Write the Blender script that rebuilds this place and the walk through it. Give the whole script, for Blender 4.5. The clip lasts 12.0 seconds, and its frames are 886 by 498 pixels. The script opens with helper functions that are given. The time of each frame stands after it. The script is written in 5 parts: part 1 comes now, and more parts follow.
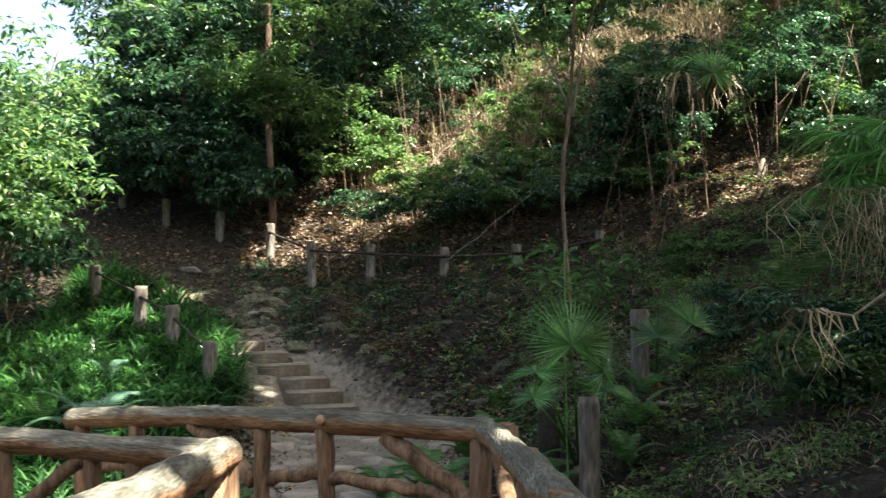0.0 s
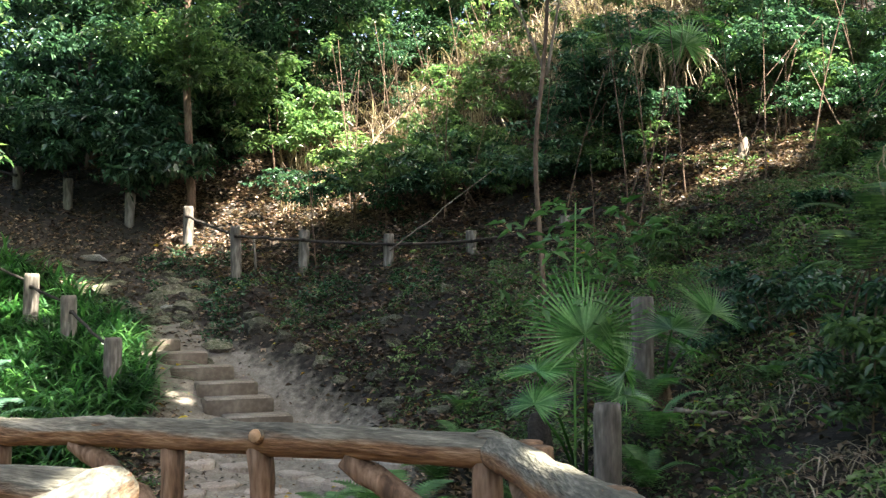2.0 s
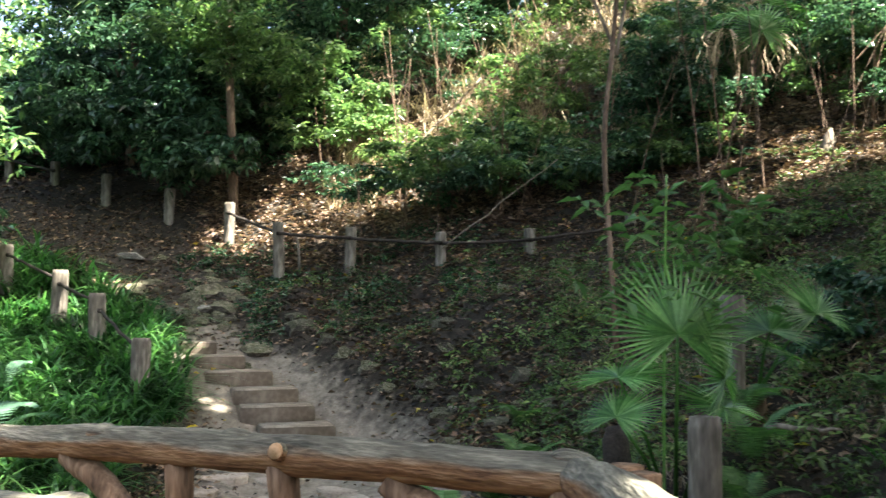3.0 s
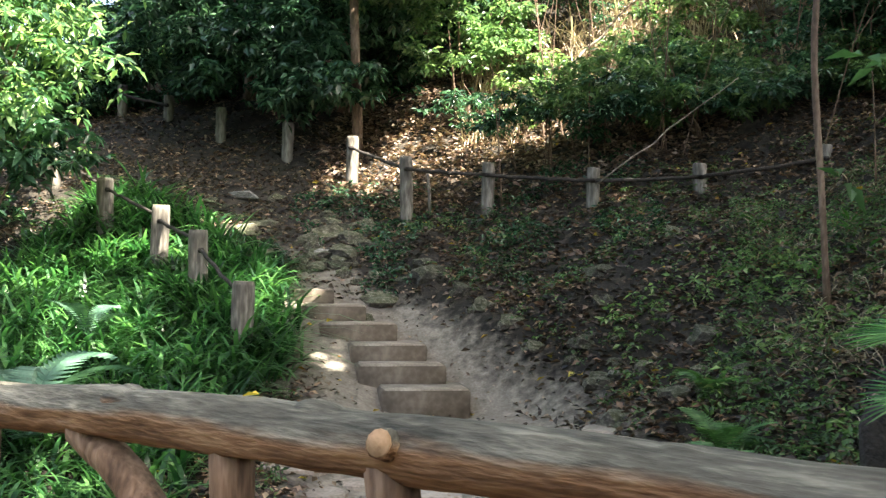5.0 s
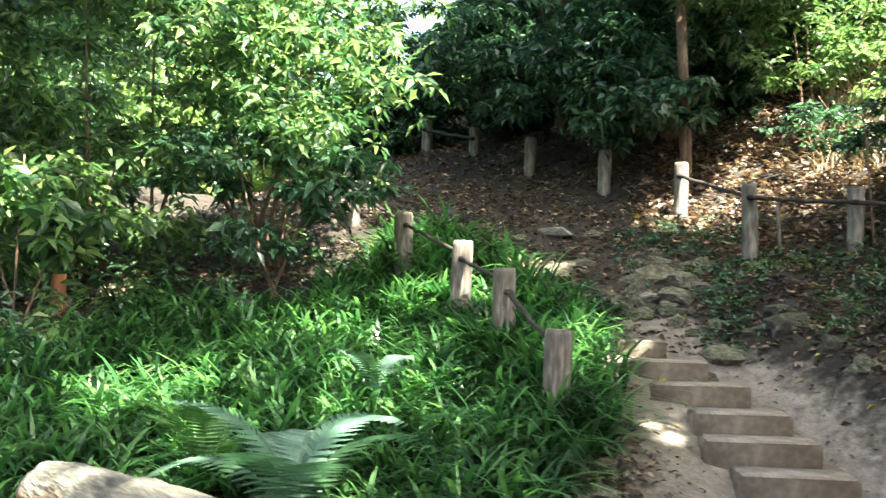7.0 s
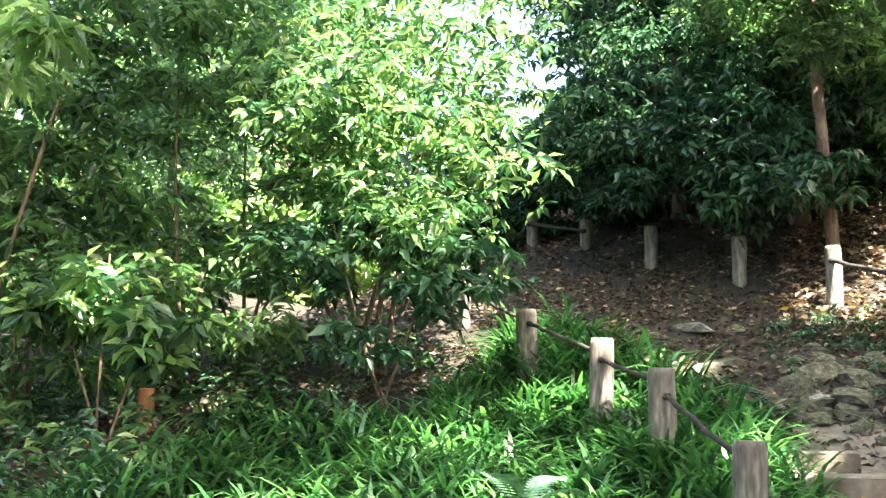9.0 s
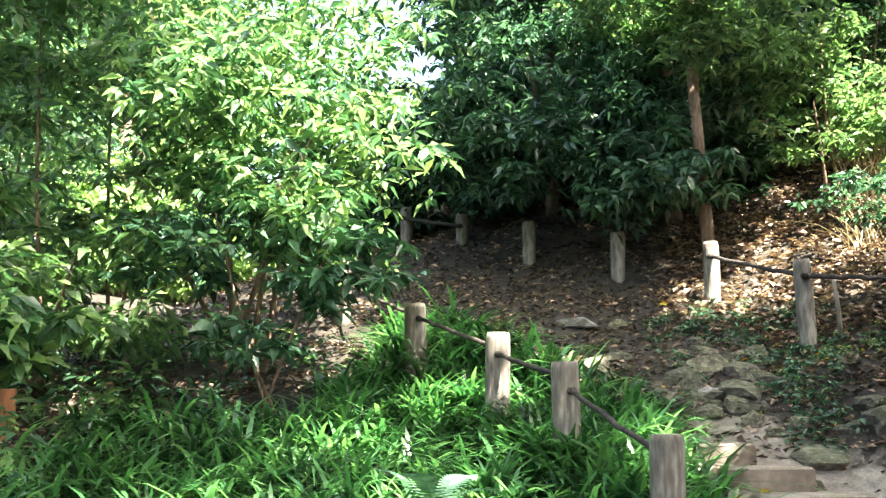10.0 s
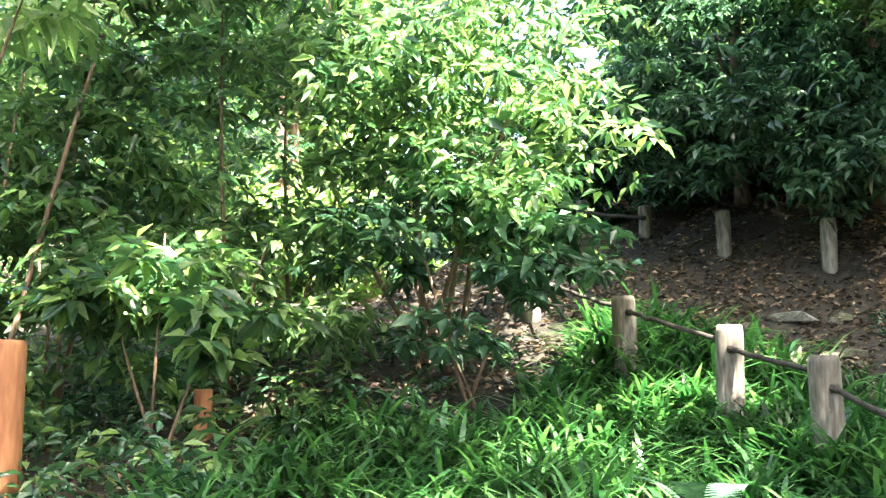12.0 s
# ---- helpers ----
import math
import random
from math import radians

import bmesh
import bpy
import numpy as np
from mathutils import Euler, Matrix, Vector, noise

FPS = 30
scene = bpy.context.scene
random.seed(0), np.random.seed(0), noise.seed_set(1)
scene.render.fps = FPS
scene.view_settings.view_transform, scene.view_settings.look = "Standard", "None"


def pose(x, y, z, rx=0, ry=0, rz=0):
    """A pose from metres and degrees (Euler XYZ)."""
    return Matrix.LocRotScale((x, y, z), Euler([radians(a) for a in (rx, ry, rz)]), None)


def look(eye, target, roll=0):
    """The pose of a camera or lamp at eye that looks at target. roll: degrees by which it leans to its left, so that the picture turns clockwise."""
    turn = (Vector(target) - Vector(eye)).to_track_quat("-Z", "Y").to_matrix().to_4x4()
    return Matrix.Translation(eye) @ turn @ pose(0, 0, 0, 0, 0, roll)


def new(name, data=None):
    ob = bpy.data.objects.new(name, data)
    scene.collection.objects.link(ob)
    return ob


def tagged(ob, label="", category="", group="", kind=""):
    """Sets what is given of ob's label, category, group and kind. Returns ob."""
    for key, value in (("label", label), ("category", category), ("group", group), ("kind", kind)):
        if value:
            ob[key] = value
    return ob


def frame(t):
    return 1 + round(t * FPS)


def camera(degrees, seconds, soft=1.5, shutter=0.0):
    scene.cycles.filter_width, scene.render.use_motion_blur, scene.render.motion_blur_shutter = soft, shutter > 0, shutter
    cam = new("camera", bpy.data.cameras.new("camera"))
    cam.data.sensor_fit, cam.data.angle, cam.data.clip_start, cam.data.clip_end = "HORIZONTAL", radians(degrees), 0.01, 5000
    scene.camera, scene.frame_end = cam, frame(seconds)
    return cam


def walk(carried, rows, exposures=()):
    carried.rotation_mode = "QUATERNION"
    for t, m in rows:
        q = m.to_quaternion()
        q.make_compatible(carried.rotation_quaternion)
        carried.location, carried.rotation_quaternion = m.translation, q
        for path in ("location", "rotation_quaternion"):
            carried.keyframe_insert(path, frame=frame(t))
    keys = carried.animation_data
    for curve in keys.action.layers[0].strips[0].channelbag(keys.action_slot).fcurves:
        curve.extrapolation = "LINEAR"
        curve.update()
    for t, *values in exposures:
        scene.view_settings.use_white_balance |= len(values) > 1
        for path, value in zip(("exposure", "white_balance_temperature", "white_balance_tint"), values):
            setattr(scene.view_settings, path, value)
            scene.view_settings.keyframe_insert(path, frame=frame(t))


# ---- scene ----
cam = camera(45.6, 12.0, soft=1.35, shutter=0.3)
METRES, EYE, TILT, LEAN, TURN = 8.0, 1.4, 1.5, 0.5, 0.0
ROWS = [
    (0.0, 0.0, 0.0, 0.0, 0.0, 0.0, -0.0),
    (0.5, -0.0104, 0.056, -0.007, -3.25, 0.07, -0.31),
    (1.0, -0.0237, 0.1065, -0.0163, -4.4, -0.78, -0.71),
    (1.5, -0.0305, 0.1603, -0.0239, -6.76, -0.38, -0.19),
    (2.0, -0.0335, 0.2148, -0.0306, -4.25, 0.41, -0.42),
    (2.5, -0.0388, 0.2698, -0.0383, -4.25, 0.72, -0.66),
    (3.0, -0.0319, 0.3241, -0.0462, -1.46, 0.97, -0.8),
    (3.5, -0.0328, 0.3687, -0.0567, 3.25, 0.84, -1.5),
    (5.5, -0.0574, 0.5721, -0.0737, 7.58, -1.58, -1.14),
    (6.0, -0.0654, 0.6192, -0.075, 12.82, 0.31, -1.91),
    (6.5, -0.0851, 0.6565, -0.0791, 16.4, 0.78, -1.76),
    (7.0, -0.1091, 0.6973, -0.0844, 22.18, 1.18, -1.29),
    (9.0, -0.198, 0.7896, -0.0889, 26.35, 7.07, 0.04),
    (9.5, -0.2217, 0.8031, -0.0926, 23.56, 8.08, 0.35),
    (10.0, -0.2454, 0.8052, -0.0911, 18.01, 6.99, 0.62),
    (10.5, -0.2626, 0.8203, -0.0922, 18.57, 6.57, 0.37),
    (11.0, -0.2792, 0.8373, -0.0927, 23.52, 7.31, 0.44),
    (11.5, -0.3027, 0.845, -0.0968, 25.95, 7.68, 0.51),
    (12.0, -0.3285, 0.8496, -0.0971, 25.07, 7.52, 0.78),
]
walk(cam, [(t, pose(0, 0, EYE, TILT, LEAN, TURN) @ pose(METRES * x, METRES * y, METRES * z, 90 + pitch, roll, yaw)) for t, x, y, z, yaw, pitch, roll in ROWS],
     [(0.0, 2.4, 7000, 10), (0.5, 2.6, 7000, 10), (1.0, 2.8, 7000, 10), (2.0, 3.0, 7000, 10), (3.5, 3.1, 7000, 10), (5.5, 3.3, 7000, 10), (7.0, 3.5, 7000, 10), (9.0, 3.79, 7000, 10), (11.0, 3.88, 7000, 10), (12.0, 4.03, 7000, 10)])

# ---- light ----
SUN = Vector((0.45, -0.35, 0.82)).normalized()
world = bpy.data.worlds.new("sky")
scene.world = world
world.use_nodes = True
wn = world.node_tree.nodes
sky = wn.new("ShaderNodeTexSky")
sky.sky_type = "NISHITA"
sky.sun_disc = False
sky.air_density, sky.dust_density, sky.ozone_density = 0.7, 4.0, 0.3
sky.sun_elevation = math.asin(SUN.z)
sky.sun_rotation = math.atan2(SUN.x, SUN.y)
wn["Background"].inputs[1].default_value = 0.125
world.node_tree.links.new(sky.outputs[0], wn["Background"].inputs[0])
sun = new("sun", bpy.data.lights.new("sun", "SUN"))
sun.data.energy, sun.data.angle, sun.data.color = 5.0, radians(0.5), (1.0, 0.95, 0.87)
sun.matrix_world = look(SUN * 60, (0, 0, 0))


# ---- materials ----
def material(name):
    m = bpy.data.materials.new(name)
    m.use_nodes = True
    m.node_tree.nodes.clear()
    return m, m.node_tree.nodes, m.node_tree.links


def ramp(nodes, stops):
    r = nodes.new("ShaderNodeValToRGB")
    e = r.color_ramp.elements
    while len(e) < len(stops):
        e.new(0.5)
    for k, (p, c) in zip(e, stops):
        k.position, k.color = p, (*c, 1)
    return r


def leaf_material(name, dark, mid, light, gloss=0.35, through_light=0.4):
    """Foliage: each leaf its own tone, a paler glow where light passes through it."""
    m, n, l = material(name)
    out = n.new("ShaderNodeOutputMaterial")
    geo = n.new("ShaderNodeNewGeometry")
    r = ramp(n, [(0.0, dark), (0.5, mid), (0.95, light)])
    l.new(geo.outputs["Random Per Island"], r.inputs[0])
    tc = n.new("ShaderNodeTexCoord")
    nz = n.new("ShaderNodeTexNoise")
    nz.inputs["Scale"].default_value = 60
    l.new(tc.outputs["Object"], nz.inputs["Vector"])
    hv = n.new("ShaderNodeHueSaturation")
    mr = n.new("ShaderNodeMapRange")
    mr.inputs[3].default_value, mr.inputs[4].default_value = 0.6, 1.4
    l.new(nz.outputs[0], mr.inputs[0])
    big = n.new("ShaderNodeTexNoise")
    big.inputs["Scale"].default_value, big.inputs["Detail"].default_value = 2.2, 3
    l.new(tc.outputs["Object"], big.inputs["Vector"])
    tone = n.new("ShaderNodeMapRange")
    tone.inputs[1].default_value, tone.inputs[2].default_value = 0.3, 0.7
    tone.inputs[3].default_value, tone.inputs[4].default_value = 0.55, 1.4
    l.new(big.outputs[0], tone.inputs[0])
    both = n.new("ShaderNodeMath")
    both.operation = "MULTIPLY"
    l.new(mr.outputs[0], both.inputs[0])
    l.new(tone.outputs[0], both.inputs[1])
    l.new(both.outputs[0], hv.inputs["Value"])
    l.new(r.outputs[0], hv.inputs["Color"])
    b = n.new("ShaderNodeBsdfPrincipled")
    b.inputs["Roughness"].default_value = gloss
    b.inputs["Specular IOR Level"].default_value = 0.6
    l.new(hv.outputs[0], b.inputs["Base Color"])
    t = n.new("ShaderNodeBsdfTranslucent")
    warm = n.new("ShaderNodeMix")
    warm.data_type, warm.blend_type = "RGBA", "MULTIPLY"
    warm.inputs[0].default_value = 1.0
    warm.inputs[7].default_value = (1.5, 1.7, 1.2, 1)
    l.new(hv.outputs[0], warm.inputs[6])
    l.new(warm.outputs[2], t.inputs[0])
    mix = n.new("ShaderNodeMixShader")
    mix.inputs[0].default_value = through_light
    l.new(b.outputs[0], mix.inputs[1])
    l.new(t.outputs[0], mix.inputs[2])
    l.new(mix.outputs[0], out.inputs[0])
    return m


def solid_material(name, stops, scale=6.0, rough=0.85, bump=0.4, stretch=(1, 1, 1), fine=60.0, per_piece=0.0, top=None, along=0.0):
    """Earth, stone, wood, bark: coarse and fine noise, relief, and a tint of its own for what lies on upward faces (lichen, dust)."""
    m, n, l = material(name)
    out = n.new("ShaderNodeOutputMaterial")
    b = n.new("ShaderNodeBsdfPrincipled")
    b.inputs["Roughness"].default_value = rough
    tc = n.new("ShaderNodeTexCoord")
    mp = n.new("ShaderNodeMapping")
    mp.inputs["Scale"].default_value = stretch
    spin = n.new("ShaderNodeMapping")
    spin.inputs["Rotation"].default_value = (0, 0, -radians(along))
    l.new(tc.outputs["Object"], spin.inputs[0])
    l.new(spin.outputs[0], mp.inputs[0])
    a = n.new("ShaderNodeTexNoise")
    a.inputs["Scale"].default_value, a.inputs["Detail"].default_value = scale, 6
    f = n.new("ShaderNodeTexNoise")
    f.inputs["Scale"].default_value, f.inputs["Detail"].default_value = fine, 5
    for k in (a, f):
        l.new(mp.outputs[0], k.inputs["Vector"])
    mx = n.new("ShaderNodeMath")
    mx.operation = "MULTIPLY_ADD"
    mx.inputs[1].default_value, mx.inputs[2].default_value = 0.45, 0.0
    l.new(f.outputs[0], mx.inputs[0])
    ad = n.new("ShaderNodeMath")
    ad.operation = "MULTIPLY_ADD"
    ad.inputs[1].default_value = 0.55
    l.new(a.outputs[0], ad.inputs[0])
    l.new(mx.outputs[0], ad.inputs[2])
    con = n.new("ShaderNodeMapRange")
    con.inputs[1].default_value, con.inputs[2].default_value = 0.36, 0.64
    l.new(ad.outputs[0], con.inputs[0])
    r = ramp(n, stops)
    l.new(con.outputs[0], r.inputs[0])
    col = r.outputs[0]
    if top:
        geo = n.new("ShaderNodeNewGeometry")
        sx = n.new("ShaderNodeSeparateXYZ")
        l.new(geo.outputs["Normal"], sx.inputs[0])
        w = n.new("ShaderNodeMath")
        w.operation = "MULTIPLY_ADD"
        w.inputs[1].default_value = 0.9
        l.new(a.outputs[0], w.inputs[0])
        l.new(sx.outputs[2], w.inputs[2])
        tr = n.new("ShaderNodeMapRange")
        tr.inputs[1].default_value, tr.inputs[2].default_value = 0.35, 0.85
        l.new(w.outputs[0], tr.inputs[0])
        r2 = ramp(n, top)
        l.new(con.outputs[0], r2.inputs[0])
        mm = n.new("ShaderNodeMix")
        mm.data_type = "RGBA"
        l.new(tr.outputs[0], mm.inputs[0])
        l.new(col, mm.inputs[6])
        l.new(r2.outputs[0], mm.inputs[7])
        col = mm.outputs[2]
    if per_piece:
        oi = n.new("ShaderNodeObjectInfo")
        pr = n.new("ShaderNodeMapRange")
        pr.inputs[3].default_value, pr.inputs[4].default_value = 1 - per_piece, 1 + per_piece
        l.new(oi.outputs["Random"], pr.inputs[0])
        hv = n.new("ShaderNodeHueSaturation")
        l.new(pr.outputs[0], hv.inputs["Value"])
        l.new(col, hv.inputs["Color"])
        col = hv.outputs[0]
    l.new(col, b.inputs["Base Color"])
    bp = n.new("ShaderNodeBump")
    bp.inputs["Strength"].default_value, bp.inputs["Distance"].default_value = bump, 0.02
    l.new(ad.outputs[0], bp.inputs["Height"])
    l.new(bp.outputs[0], b.inputs["Normal"])
    l.new(b.outputs[0], out.inputs[0])
    return m


def ground_material():
    """Dark leaf mould, turning to trodden sandy earth along the path."""
    m, n, l = material("forest_floor")
    out = n.new("ShaderNodeOutputMaterial")
    b = n.new("ShaderNodeBsdfPrincipled")
    b.inputs["Roughness"].default_value = 0.95
    tc = n.new("ShaderNodeTexCoord")
    noises = []
    for s in (1.3, 14.0, 55.0):
        k = n.new("ShaderNodeTexNoise")
        k.inputs["Scale"].default_value, k.inputs["Detail"].default_value = s, 6
        l.new(tc.outputs["Object"], k.inputs["Vector"])
        noises.append(k)
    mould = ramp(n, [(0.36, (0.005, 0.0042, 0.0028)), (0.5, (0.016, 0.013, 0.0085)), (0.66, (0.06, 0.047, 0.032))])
    earth = ramp(n, [(0.3, (0.115, 0.098, 0.075)), (0.5, (0.195, 0.174, 0.14)), (0.72, (0.325, 0.295, 0.242))])
    av = n.new("ShaderNodeMix")
    av.inputs[0].default_value = 0.45
    l.new(noises[1].outputs[0], av.inputs[2])
    l.new(noises[2].outputs[0], av.inputs[3])
    for r in (mould, earth):
        l.new(av.outputs[0], r.inputs[0])
    at = n.new("ShaderNodeAttribute")
    at.attribute_name = "trodden"
    wob = n.new("ShaderNodeMath")
    wob.operation = "MULTIPLY_ADD"
    wob.inputs[1].default_value = 0.5
    l.new(noises[1].outputs[0], wob.inputs[0])
    l.new(at.outputs["Fac"], wob.inputs[2])
    edge = n.new("ShaderNodeMapRange")
    edge.inputs[1].default_value, edge.inputs[2].default_value = 0.55, 0.9
    l.new(wob.outputs[0], edge.inputs[0])
    mx = n.new("ShaderNodeMix")
    mx.data_type = "RGBA"
    l.new(edge.outputs[0], mx.inputs[0])
    l.new(mould.outputs[0], mx.inputs[6])
    l.new(earth.outputs[0], mx.inputs[7])
    l.new(mx.outputs[2], b.inputs["Base Color"])
    bp = n.new("ShaderNodeBump")
    bp.inputs["Strength"].default_value, bp.inputs["Distance"].default_value = 0.45, 0.025
    l.new(av.outputs[0], bp.inputs["Height"])
    l.new(bp.outputs[0], b.inputs["Normal"])
    l.new(b.outputs[0], out.inputs[0])
    return m


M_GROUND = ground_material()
LOG_SIDE = [(0.0, (0.09, 0.04, 0.016)), (0.5, (0.25, 0.13, 0.058)), (1.0, (0.42, 0.25, 0.125))]
LOG_TOP = [(0.0, (0.045, 0.045, 0.034)), (0.5, (0.115, 0.112, 0.086)), (1.0, (0.27, 0.26, 0.205))]
M_LOG = solid_material("log_along_deck", LOG_SIDE, 20, 0.85, 1.0, (0.16, 1, 1), 90, top=LOG_TOP, along=90)
M_LOG_BEND = solid_material("log_across_bend", LOG_SIDE, 20, 0.85, 1.0, (0.16, 1, 1), 90, top=LOG_TOP, along=147.4)
M_LOG_POST = solid_material("log_upright", [(0.0, (0.075, 0.042, 0.022)), (0.5, (0.21, 0.125, 0.07)), (1.0, (0.36, 0.235, 0.145))], 14, 0.85, 1.0, (1, 1, 0.16), 55)
M_BOARD = solid_material("deck_board", [(0.0, (0.08, 0.055, 0.035)), (0.5, (0.16, 0.11, 0.075)), (1.0, (0.26, 0.19, 0.135))], 8, 0.9, 0.6, (0.2, 1, 1), 50, 0.15)
M_CUT = solid_material("cut_log_end", [(0.0, (0.30, 0.18, 0.09)), (1.0, (0.55, 0.36, 0.2))], 20, 0.7, 0.3)
M_POST = solid_material("grey_post", [(0.0, (0.058, 0.051, 0.041)), (0.5, (0.14, 0.125, 0.102)), (1.0, (0.29, 0.27, 0.23))], 5, 0.9, 0.8, (1, 1, 0.22), 40)
M_ROPE = solid_material("dark_rope", [(0.0, (0.012, 0.01, 0.008)), (1.0, (0.045, 0.037, 0.03))], 30, 0.9, 0.6)
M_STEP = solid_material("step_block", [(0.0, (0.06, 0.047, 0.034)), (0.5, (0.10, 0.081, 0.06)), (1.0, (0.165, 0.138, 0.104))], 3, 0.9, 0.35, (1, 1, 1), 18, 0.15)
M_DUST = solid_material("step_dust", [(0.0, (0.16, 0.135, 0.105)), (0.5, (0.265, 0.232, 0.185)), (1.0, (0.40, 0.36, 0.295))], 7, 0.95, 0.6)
M_ROCK = solid_material("mossy_rock", [(0.0, (0.03, 0.027, 0.022)), (0.5, (0.085, 0.075, 0.06)), (1.0, (0.22, 0.2, 0.17))], 4, 0.9, 1.0, (1, 1, 1), 30, 0.45,
                        top=[(0.0, (0.035, 0.04, 0.02)), (0.5, (0.08, 0.085, 0.045)), (1.0, (0.26, 0.24, 0.19))])
M_FLAG = solid_material("flagstone", [(0.0, (0.20, 0.17, 0.135)), (0.5, (0.32, 0.275, 0.23)), (1.0, (0.42, 0.375, 0.315))], 5, 0.9, 0.6, (1, 1, 1), 45, 0.15)
M_BARK = solid_material("bark", [(0.0, (0.06, 0.04, 0.026)), (0.5, (0.14, 0.09, 0.06)), (1.0, (0.25, 0.18, 0.125))], 9, 0.9, 0.9, (1, 1, 0.3), 50)
M_BARK_PALE = solid_material("pale_bark", [(0.0, (0.09, 0.07, 0.05)), (0.5, (0.18, 0.15, 0.115)), (1.0, (0.32, 0.28, 0.22))], 8, 0.9, 0.7, (1, 1, 0.3), 40)
M_ORANGE = solid_material("orange_wood", [(0.0, (0.20, 0.075, 0.03)), (0.5, (0.34, 0.14, 0.06)), (1.0, (0.46, 0.22, 0.10))], 6, 0.8, 0.5, (1, 1, 0.2), 40)
M_DEAD = leaf_material("dead_palm_fibre", (0.20, 0.15, 0.095), (0.36, 0.29, 0.20), (0.52, 0.44, 0.33), 0.8, 0.15)
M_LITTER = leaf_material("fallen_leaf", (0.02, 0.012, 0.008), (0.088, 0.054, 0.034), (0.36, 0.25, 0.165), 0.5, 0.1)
# darker copy of the leaf litter: the bank's shade is put into its colour
M_LITTER_SHADE = leaf_material("shaded_leaf", (0.012, 0.010, 0.006), (0.055, 0.036, 0.022), (0.22, 0.125, 0.068), 0.45, 0.1)
M_YELLOW = leaf_material("yellow_leaf", (0.45, 0.22, 0.03), (0.55, 0.38, 0.04), (0.6, 0.5, 0.08), 0.6, 0.3)
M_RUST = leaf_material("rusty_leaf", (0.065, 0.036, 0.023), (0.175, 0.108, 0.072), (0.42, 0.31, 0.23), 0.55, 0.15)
M_ROCK_PALE = solid_material("pale_rock", [(0.0, (0.13, 0.13, 0.115)), (0.5, (0.28, 0.275, 0.25)), (1.0, (0.46, 0.45, 0.42))], 5, 0.9, 0.9, (1, 1, 1), 30)
M_GRASS = leaf_material("grass_blade", (0.010, 0.042, 0.016), (0.04, 0.135, 0.042), (0.12, 0.27, 0.085), 0.34, 0.38)
M_FERN = leaf_material("fern_leaflet", (0.045, 0.12, 0.03), (0.08, 0.19, 0.06), (0.13, 0.26, 0.09), 0.5, 0.35)
M_FERN_BLUE = leaf_material("bluish_fern_leaflet", (0.05, 0.12, 0.07), (0.09, 0.19, 0.12), (0.14, 0.26, 0.17), 0.45, 0.25)
M_PALM = leaf_material("palm_leaf", (0.045, 0.135, 0.035), (0.105, 0.26, 0.07), (0.21, 0.40, 0.14), 0.26, 0.38)
M_DARK = leaf_material("evergreen_leaf", (0.018, 0.052, 0.032), (0.042, 0.10, 0.06), (0.09, 0.18, 0.10), 0.26, 0.32)
M_MID = leaf_material("hillside_leaf", (0.035, 0.078, 0.029), (0.075, 0.147, 0.058), (0.160, 0.245, 0.091), 0.35, 0.42)
M_LIGHT = leaf_material("bright_leaf", (0.075, 0.145, 0.046), (0.148, 0.247, 0.088), (0.28, 0.37, 0.155), 0.33, 0.45)
M_BUSH = leaf_material("bush_leaf", (0.018, 0.058, 0.028), (0.08, 0.17, 0.082), (0.235, 0.335, 0.13), 0.28, 0.48)
M_CANOPY = leaf_material("canopy_leaf", (0.03, 0.08, 0.02), (0.05, 0.12, 0.03), (0.09, 0.17, 0.04), 0.4, 0.3)


# ---- mesh tools ----
def mesh_from(name, verts, faces, mat, smooth=False):
    me = bpy.data.meshes.new(name)
    me.from_pydata(verts, [], faces)
    me.materials.append(mat)
    if smooth:
        me.polygons.foreach_set("use_smooth", [True] * len(me.polygons))
    me.update()
    return me


def tri_mesh(name, verts, tris, mat):
    """A mesh of many triangles from two arrays."""
    verts, tris = np.asarray(verts, np.float32), np.asarray(tris, np.int32)
    me = bpy.data.meshes.new(name)
    me.vertices.add(len(verts))
    me.vertices.foreach_set("co", verts.ravel())
    me.loops.add(tris.size)
    me.loops.foreach_set("vertex_index", tris.ravel())
    me.polygons.add(len(tris))
    me.polygons.foreach_set("loop_start", np.arange(0, tris.size, 3, dtype=np.int32))
    me.materials.append(mat)
    me.update(calc_edges=True)
    return me


def place(name, me, parent=None, label=""):
    ob = new(name, me)
    if parent:
        ob.parent = parent
    return tagged(ob, label)


def part(name, bm, mat, parent, label="", smooth=True):
    me = bpy.data.meshes.new(name)
    bm.to_mesh(me)
    bm.free()
    me.materials.append(mat)
    if smooth:
        me.polygons.foreach_set("use_smooth", [True] * len(me.polygons))
    return place(name, me, parent, label)


def thing(name, at, label, category, group="", kind=""):
    ob = new(name)
    ob.location = at
    return tagged(ob, label, category, group, kind)


